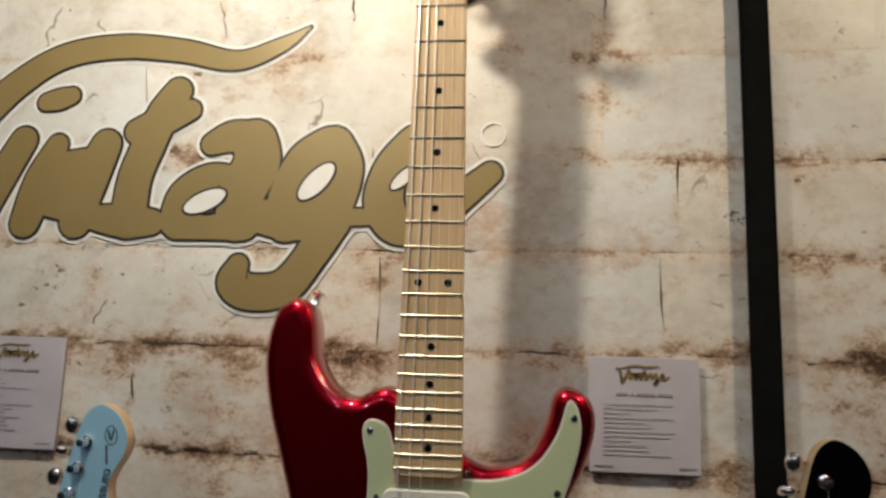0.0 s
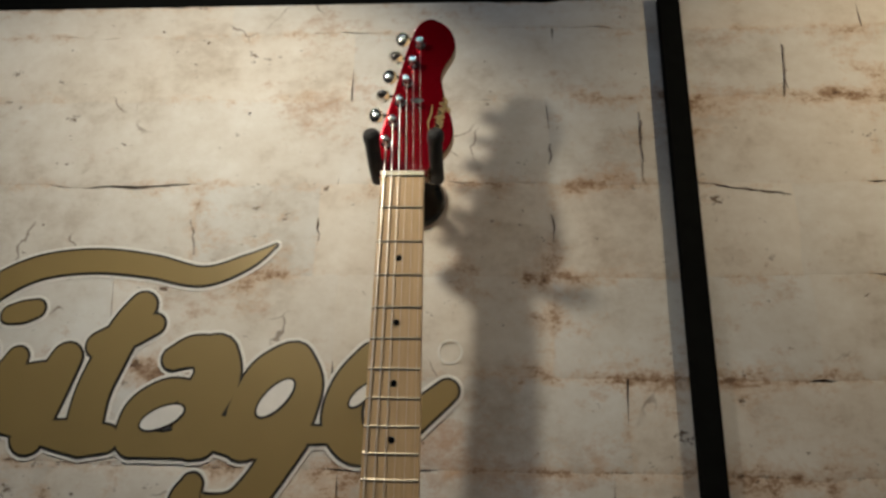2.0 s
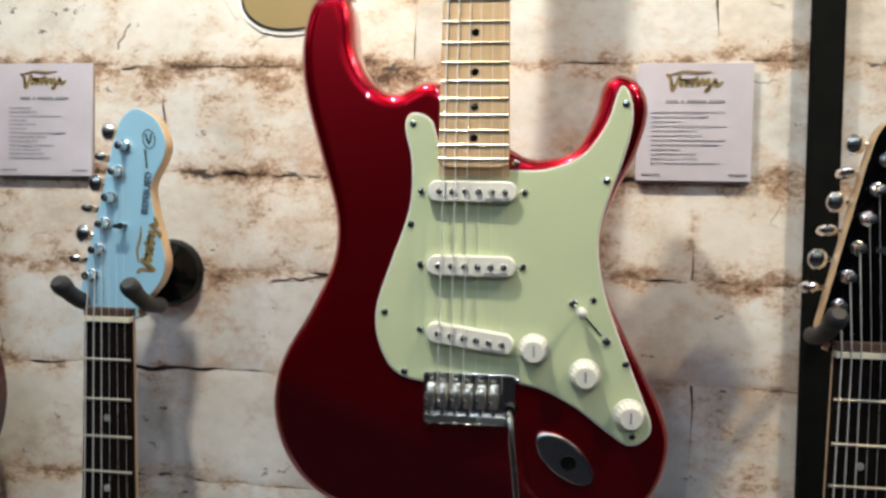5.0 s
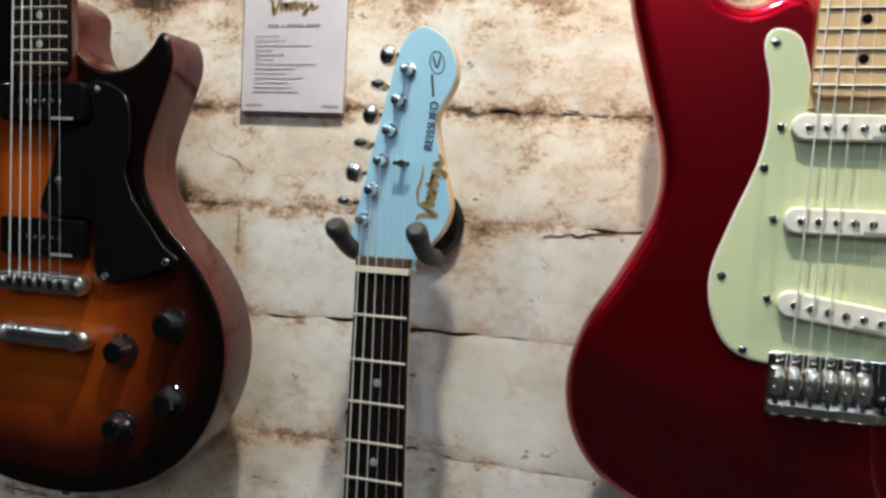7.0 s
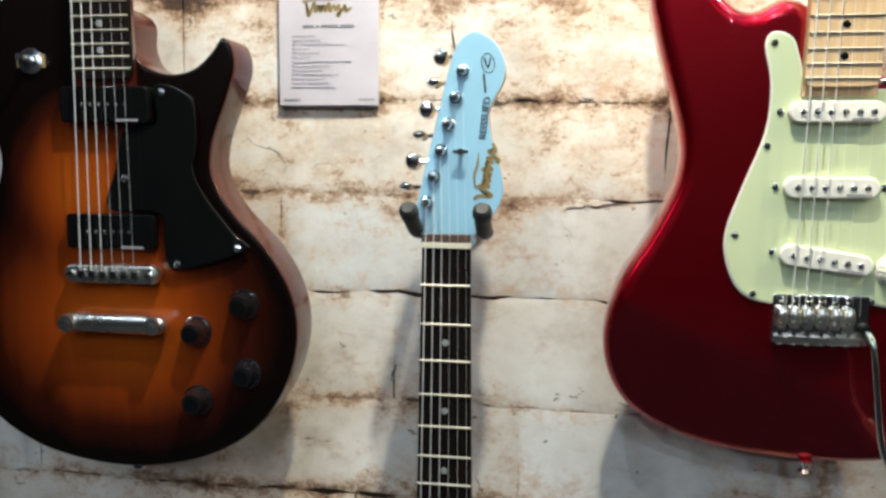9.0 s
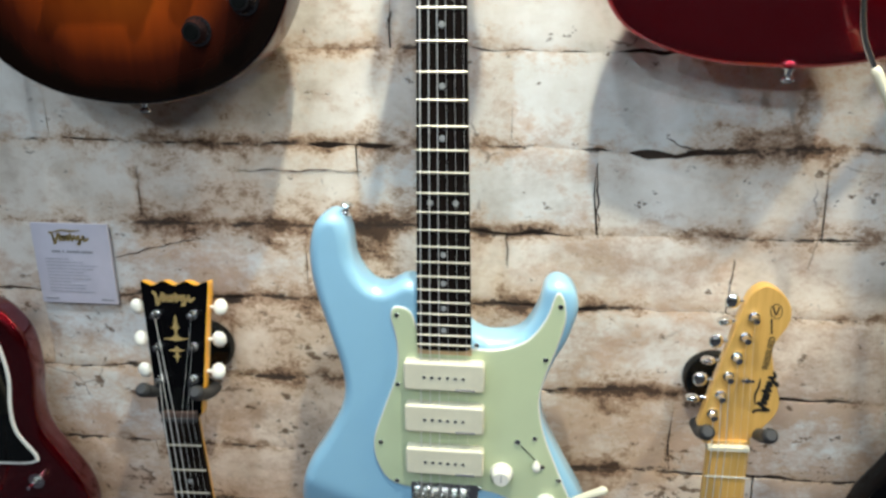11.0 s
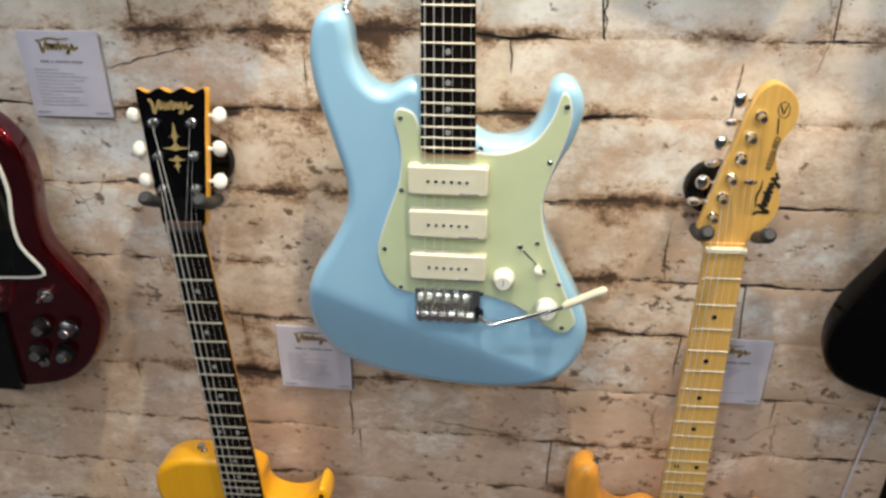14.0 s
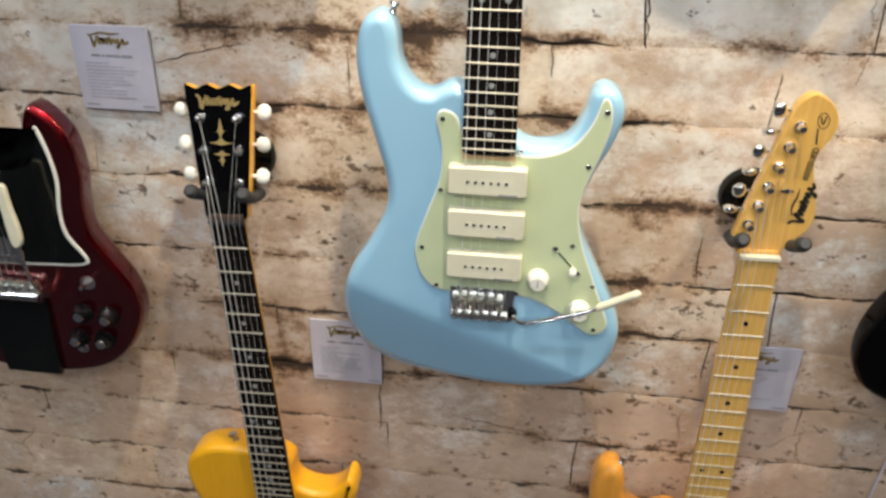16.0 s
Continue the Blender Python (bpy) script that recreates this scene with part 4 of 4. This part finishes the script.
def strat(x, y, z, lean, label, colours, pickups, frets=22, tipdown=True, roll=0.0, drop=0, horn=(0, 0), slim=0.0, sag=0.0):
    c = dict(body="red", side=None, board="maple", neck="maple", head="red", head_edge="maple", dots="jet", guard="mint", emblem="gold", trim="ivory")
    c.update(colours)
    g = new("electric_guitar")
    tagged(g, label, "guitar", "hanging guitars")
    F = 0.0105
    g.matrix_basis = pose(x, y, z, lean, roll, 0)
    neck_parts(g, 0.648, frets, c["board"], c["neck"], c["dots"], -0.473, -0.43)
    posts, hy = headstock_six(g, c["head"], c["head_edge"], c["emblem"])
    if c.get("series"):
        series_lettering(g, hy)
    ease = lambda px, pz: max(0.0, min(1.0, (-px - 60) / 40)) * max(0.0, min(1.0, (pz + 520) / 90))
    outline = [(px + horn[0] * ease(px, pz) + (slim * (1 - min(1.0, abs(pz + 560) / 200)) if px < -60 else 0), pz + horn[1] * ease(px, pz) - sag * max(0.0, min(1.0, (-pz - 660) / 90))) for px, pz in STRAT]
    body_part(g, outline, F, 0.0445, 0.0125, c["body"], c["side"] or c["body"], drop, True)
    strings(g, -0.655, F - 0.012, posts)
    strap_button(g, (-0.109 + horn[0] / 1000, F + 0.022, -0.3335 + (horn[1] + drop) / 1000), (0.25, 0, 1))
    if pickups == "single":
        strap_button(g, (0.005, F + 0.022, -0.7935 + drop / 1000), (0, 0, -1))
    if c["guard"]:
        edge = spline(GUARD, 4)
        gd = part("pickguard", slab(edge, F - 0.0019, F + 0.0004, 0.0009, 0, 2), "ivory" if c["guard"] == "mint" else c["guard"], g)
        part("guard_face", slab(inset(edge, 0.0014), F - 0.0024, F - 0.0015, 0.0003, 0, 1), c["guard"], gd)
        for sx, sz in ((-50, -438), (-51, -519), (-72, -592), (-55, -641), (38, -645), (131, -686), (124, -628), (97, -577), (105, -482), (118, -422), (33, -469)):
            screw(gd, sx / 1000, F - 0.0024, sz / 1000)
    fy = F - 0.0026
    if pickups == "single":
        pickup_single(g, -0.492, fy), pickup_single(g, -0.552, fy), pickup_single(g, -0.611, fy, 8)
        knobs = ((51, -618), (92, -637), (128, -668))
        sw = (95, -595)
    else:
        for pz in (-0.502, -0.553, -0.606):
            pickup_soapbar(g, pz, fy, "cream")
        knobs = ((62, -622), (112, -659))
        sw = (92, -597)
    for kx, kz in knobs:
        knob(g, kx / 1000, fy, kz / 1000, c["trim"])
    s = part("switch", box(sw[0] / 1000 - 0.0006, sw[0] / 1000 + 0.0006, fy - 0.0004, fy + 0.0002, sw[1] / 1000 - 0.014, sw[1] / 1000 + 0.014), "jet", g)
    s.matrix_basis = Matrix.Translation((sw[0] / 1000, 0, sw[1] / 1000)) @ Matrix.Rotation(radians(42), 4, "Y").inverted() @ Matrix.Translation((-sw[0] / 1000, 0, -sw[1] / 1000))
    up = -1 if pickups != "single" else 1
    ca, sa = math.sin(radians(42)), math.cos(radians(42))
    part("switch_tip", lathe([(0.0020, 0), (0.0022, 0.006), (0.0046, 0.009), (0.0042, 0.017), (0.002, 0.0185)], (sw[0] / 1000 - up * ca * 0.011, fy, sw[1] / 1000 + up * sa * 0.011), (0, -1, 0.12), 10), c["trim"], g)
    for e in (-1, 1):
        screw(g, sw[0] / 1000 + e * ca * 0.020, fy, sw[1] / 1000 - e * sa * 0.020, 1.2)
    if tipdown:
        arm = [(0.033, F - 0.006, -0.668), (0.034, F - 0.022, -0.675), (0.038, F - 0.026, -0.71), (0.044, F - 0.030, -0.757), (0.056, F - 0.034, -0.785)]
        tip = [(0.056, F - 0.034, -0.785), (0.066, F - 0.036, -0.803), (0.077, F - 0.038, -0.822)]
    else:
        arm = [(0.035, F - 0.006, -0.670), (0.046, F - 0.020, -0.673), (0.070, F - 0.026, -0.664), (0.115, F - 0.034, -0.643), (0.128, F - 0.036, -0.635)]
        tip = [(0.128, F - 0.036, -0.635), (0.150, F - 0.038, -0.621), (0.172, F - 0.040, -0.608)]
    tremolo_bridge(g, F, arm, tip)
    if pickups != "single":
        return g
    jack = part("jack_plate", slab(oval(0.0, 0.0, 0.029, 0.0145, 28), F - 0.003, F + 0.0005, 0.0025, 0, 3), "chrome", g)
    jack.matrix_basis = Matrix.Translation((0.078, 0, -0.708)) @ Matrix.Rotation(radians(40), 4, "Y")
    part("jack_cup", lathe([(0.0065, 0), (0.0058, 0.0012), (0.0035, 0.0006)], (0.004, F - 0.003, 0), (0, -1, 0), 20), "jet", jack)
    return g


def hanger(x, y, z, aside=0.0):
    """Wall hook: round base, steel arm, two rubber-covered prongs that cradle the head."""
    h = tagged(new("guitar_hanger"), "black wall hanger with rubber-covered prongs", "hanger", "guitar hangers")
    h.location = (x, WALL, z)
    d = WALL - y
    part("base_plate", lathe([(0.033, 0.0005), (0.033, 0.008), (0.030, 0.012), (0.012, 0.014), (0.010, 0.03)], (aside, 0, 0.032), (0, -1, 0), 28), "jet", h)
    part("arm", tube([(aside, -0.02, 0.032), (0, -d + 0.045, 0.028), (0, -d + 0.036, 0.018)], 0.006, 10), "jet", h)
    part("yoke", tube(spline([Vector(p) for p in ((-0.031, -d + 0.030, 0.006), (-0.02, -d + 0.036, 0.011), (0, -d + 0.037, 0.013), (0.02, -d + 0.036, 0.011), (0.034, -d + 0.030, 0.006))], 5, False, 1.0), 0.0055, 10), "jet", h)
    for side in (-1, 1):
        px = -0.028 if side < 0 else 0.0315
        path = spline([Vector(p) for p in ((px, -d + 0.032, 0.008), (px, -d + 0.012, 0.011), (px + side * 0.0005, -d - 0.008, 0.020), (px + side * 0.001, -d - 0.025, 0.032))], 5, False, 1.0)
        radii = [0.0070] * (len(path) - 4) + [0.0080, 0.0083, 0.0078, 0.0050]
        part("prong", tube(path, radii, 12), "rubber", h)
    return h


RED_AT, BLUE_AT, BLACK_AT, AMBER_AT = (0.0, 0.689, 2.094), (-0.311, 0.712, 1.491), (0.300, 0.714, 1.485), (-0.013, 0.730, 0.917)
BURST_AT, CHERRY_AT, YELLOW_AT = (-0.623, 0.703, 2.092), (-0.940, 0.728, 1.420), (-0.616, 0.732, 0.912)

strat(*RED_AT, 2.4, "candy red double-cutaway electric guitar with maple neck and mint guard", dict(), "single")
strat(*BLUE_AT, 0.9, "pale blue electric guitar with rosewood fretboard, mint guard and cream pickups",
      dict(body="blue", board="rosewood", head="blue", dots="pearl", series=True), "soap", tipdown=False, horn=(4, -4), slim=4.0, sag=6.0)
strat(*BLACK_AT, 1.2, "glossy black electric guitar with rosewood fretboard on a wall hanger",
      dict(body="black", board="rosewood", head="black", dots="pearl", guard="jet", trim="jet"), "single")
strat(*AMBER_AT, 1.0, "amber electric guitar with aged maple neck and headstock",
      dict(body="amber", board="gold_maple", neck="gold_maple", head="gold_maple", head_edge="gold_maple", guard="ivory", emblem="black_print", series=True), "single", drop=-10, roll=-0.8)
for at, aside in ((RED_AT, 0), (BLUE_AT, 0), (BLACK_AT, 0.028), (AMBER_AT, 0)):
    hanger(*at, aside)


def headstock_three(g, face, edge, button, tilt=13):
    h = part("headstock", slab(spline(THREE_SIDE, 4), 0.0, 0.015, 0.001, 0.001, 2), [face, edge], g)
    for f in h.data.polygons:
        if f.normal.y > -0.6:
            f.material_index = 1
    turn = Matrix.Translation((0, 0.003, 0)) @ Matrix.Rotation(radians(-tilt), 4, "X")
    h.matrix_basis = turn
    posts = [None] * 6
    for k in range(3):
        for side in (-1, 1):
            x, z = side * (0.0195 + 0.0012 * k), 0.045 + 0.037 * k
            t = new("tuner")
            t.parent = g
            t.matrix_basis = turn @ Matrix.Translation((x, 0, z))
            piece("post", "post", post_shape, "chrome", t, (0, 0, 0))
            piece("button", "button", tuner_button, button, t, (side * (0.0115 + 0.0016 * k), 0.009, 0.007), (12 * (-1) ** k, 0, 0 if side < 0 else 180), 1.08)
            p = turn @ Vector((x, -0.006, z))
            posts[k if side < 0 else 5 - k] = tuple(p)
    cover = part("truss_cover", slab(spline([(-8, 8), (8, 8), (9, 16), (5, 30), (0, 35), (-5, 30), (-9, 16)], 3), -0.002, 0.0, 0.0008, 0, 2), "jet", g)
    cover.matrix_basis = turn
    em = part("emblem", flat([p + Vector((0, 0.138)) for p in ribbon(WAVE, [3.0] * len(WAVE), 0)], -0.0007), "gold", g, "gold flourish emblem")
    em.matrix_basis = turn
    for dz, w, hgt in ((0.105, 0.0075, 0.014), (0.092, 0.015, 0.0045), (0.079, 0.010, 0.0035), (0.072, 0.005, 0.010)):
        o = part("crown_inlay", flat(spline([(0, hgt * 1000), (w * 400, 0), (w * 1000, -1), (w * 300, -3), (0, -hgt * 900), (-w * 300, -3), (-w * 1000, -1), (-w * 400, 0)], 3), -0.0007), "gold", g)
        o.matrix_basis = turn @ Matrix.Translation((0, 0, dz))
    return posts


def tune_bridge(g, z, y, tail):
    b = part("bridge", slab(rounded(-0.045, 0.047, z - 0.0085, z + 0.0085, 0.008, 5), y - 0.014, y - 0.004, 0.002, 0.001, 2), "bridge_metal", g)
    for k in range(6):
        bx = -0.026 + 0.0104 * k
        part("saddle", box(bx - 0.0032, bx + 0.0032, y - 0.0175, y - 0.0138, z - 0.004, z + 0.004, 0.001), "chrome", b)
    for ex in (-0.037, 0.039):
        part("thumb_wheel", lathe([(0.0065, 0), (0.0065, 0.004), (0.003, 0.0045), (0.003, 0.017), (0.001, 0.0175)], (ex, y, z), (0, -1, 0), 14), "chrome", b)
    if tail:
        t = part("tailpiece", slab(rounded(-0.051, 0.053, tail - 0.0085, tail + 0.0085, 0.0084, 6), y - 0.019, y - 0.006, 0.005, 0.003, 4), "bridge_metal", g)
        for ex in (-0.041, 0.043):
            part("stud", lathe([(0.007, 0), (0.007, 0.018), (0.0085, 0.019), (0.0078, 0.0225), (0.002, 0.023)], (ex, y, tail), (0, -1, 0), 16), "bridge_metal", t)
    return b


def single_cut(x, y, z, lean, roll, label, front, side, dz, r):
    g = tagged(new("electric_guitar"), label, "guitar", "hanging guitars")
    F = 0.012
    g.matrix_basis = pose(x, y, z, lean, roll, 0)
    neck_parts(g, 0.628, 22, "rosewood", side, "pearl", -0.461, -0.42, "rubber")
    posts = headstock_three(g, "black", side if side == "yellow" else "mahogany", "ivory")
    body_part(g, SINGLE_CUT, F, 0.048, r, front, side, dz)
    strings(g, -0.634, F - 0.017, posts)
    strap_button(g, (-0.060, F + 0.02, -0.3795 + dz / 1000), (-0.2, 0, 1))
    strap_button(g, (0.0, F + 0.024, -0.8255 + dz / 1000), (0, 0, -1))
    pickup_soapbar(g, -0.483, F + 0.001, "jet")
    pickup_soapbar(g, -0.598, F + 0.001, "jet")
    tune_bridge(g, -0.637, F, -0.683)
    guard = spline([(46, -466), (71, -470), (83, -484), (84, -519), (80, -540), (92, -566), (117, -597), (129, -613), (60, -633), (50, -607), (47, -581), (-3, -577), (6, -540), (16, -504), (46, -500)], 4)
    gd = part("pickguard", slab(guard, F - 0.0068, F - 0.0045, 0.0018, 0, 3), "jet", g)
    part("guard_post", lathe([(0.003, 0), (0.003, 0.0045)], (0.10, F, -0.598), (0, -1, 0), 10), "chrome", gd)
    for sx, sz in ((53, -472), (15, -549), (121, -611), (63, -627)):
        screw(gd, sx / 1000, F - 0.0065, sz / 1000, 1.2)
    for kx, kz in ((124, -663), (77, -690), (125, -728), (76, -756)):
        knob(g, kx / 1000, F, kz / 1000, "gloss_knob", 1.12, "jet")
    if side == "yellow":
        return g
    sw = part("toggle_switch", lathe([(0.0125, 0), (0.012, 0.0015), (0.0062, 0.002), (0.006, 0.005), (0.0022, 0.006), (0.0032, 0.017), (0.0028, 0.020)], (-0.076, F, -0.443), (0.08, -1, 0.1), 16), "chrome", g)
    part("switch_ring", box(-0.090, -0.062, F - 0.0006, F + 0.0002, -0.449, -0.437), "gold", sw)
    return g


single_cut(*BURST_AT, 1.2, 0, "sunburst single-cutaway electric guitar with black guard and chrome hardware", "burst", "mahogany", 0, 0.004)
single_cut(*YELLOW_AT, 0.8, -2.0, "yellow single-cutaway electric guitar with black headstock and rosewood fretboard", "yellow", "yellow", 8, 0.010)
for hx, hy, hz in (BURST_AT, YELLOW_AT):
    hanger(hx, hy + 0.004, hz + 0.015)


def double_horn(x, y, z, lean):
    g = tagged(new("electric_guitar"), "cherry red double-horned electric guitar with vibrato and black guard", "guitar", "hanging guitars")
    F = 0.011
    g.matrix_basis = pose(x, y, z, lean, 0, 0)
    neck_parts(g, 0.628, 22, "rosewood", "mahogany", "pearl", -0.461, -0.42)
    posts = headstock_three(g, "black", "mahogany", "ivory")
    body_part(g, DOUBLE_HORN, F, 0.036, 0.011, "cherry", "cherry")
    strings(g, -0.634, F - 0.017, posts)
    tune_bridge(g, -0.634, F, 0)
    guard = [(0, -462), (30, -466), (62, -462), (82, -446), (94, -412), (103, -432), (108, -478), (101, -522), (102, -556), (121, -596), (62, -604), (0, -606)]
    edge = spline(guard + [(-x, zz) for x, zz in guard[-2:0:-1]], 4)
    rim = part("pickguard", slab(edge, F - 0.0016, F + 0.0003, 0.0008, 0, 2), "ivory", g, "white rim of the guard")
    part("guard_face", slab(inset(edge, 0.0042), F - 0.0026, F - 0.0014, 0.0004, 0, 1), "jet", rim, "black guard face")
    for pz in (-0.492, -0.582):
        p = part("pickup", slab(rounded(-0.0345, 0.0345, pz - 0.0185, pz + 0.0185, 0.004, 4), F - 0.009, F - 0.0022, 0.0015, 0, 2), "chrome", g)
        for k in range(6):
            piece("pole", "pole", lambda: lathe([(0.0024, 0), (0.0024, 0.0014), (0.0016, 0.0018)], n=12), "chrome", p, (-0.026 + 0.0104 * k, F - 0.0089, pz - 0.008))
    for kx, kz in ((95, -674), (131, -676), (80, -716), (117, -716)):
        knob(g, kx / 1000, F, kz / 1000, "jet", 1.1, "chrome")
    part("toggle_switch", lathe([(0.0105, 0), (0.010, 0.0015), (0.006, 0.002), (0.006, 0.006), (0.0022, 0.007), (0.003, 0.017), (0.0026, 0.019)], (0.112, F, -0.626), (0.05, -1, 0.1), 16), "chrome", g)
    part("jack_socket", lathe([(0.008, 0), (0.008, 0.002), (0.0055, 0.0025), (0.005, 0.006)], (0.081, F, -0.734), (0, -1, 0), 14), "chrome", g)
    # sprung vibrato: plate with dark cover, lever with cream tip
    v = part("vibrato_plate", slab([Vector(p) for p in ((-0.047, -0.655), (0.047, -0.655), (0.040, -0.782), (-0.040, -0.782))], F - 0.0075, F, 0.0015, 0, 2), "jet", g, "black vibrato cover plate")
    part("vibrato_bar", tube([(-0.046, F - 0.013, -0.648), (0.046, F - 0.013, -0.648)], 0.0062, 14), "chrome", v)
    part("vibrato_crest", box(-0.046, 0.046, F - 0.011, F, -0.657, -0.640, 0.002), "chrome", v)
    part("lever", tube(spline([Vector(p) for p in ((0.054, F - 0.006, -0.648), (0.056, F - 0.024, -0.628), (0.057, F - 0.034, -0.59), (0.060, F - 0.038, -0.55))], 5, False, 1.0), 0.0026, 10), "chrome", v)
    part("lever_tip", slab(spline([(54, -552), (66, -552), (69, -530), (66, -500), (66, -476), (60, -471), (54, -476), (53, -510)], 4), F - 0.043, F - 0.035, 0.0025, 0.0025, 2), "cream", v, "cream lever tip")
    strap_button(g, (0.0, F + 0.018, -0.7875), (0, 0, -1))
    return g


double_horn(*CHERRY_AT, 1.8)
hanger(CHERRY_AT[0], CHERRY_AT[1] + 0.004, CHERRY_AT[2] + 0.015)

build_cracks(build_wall())
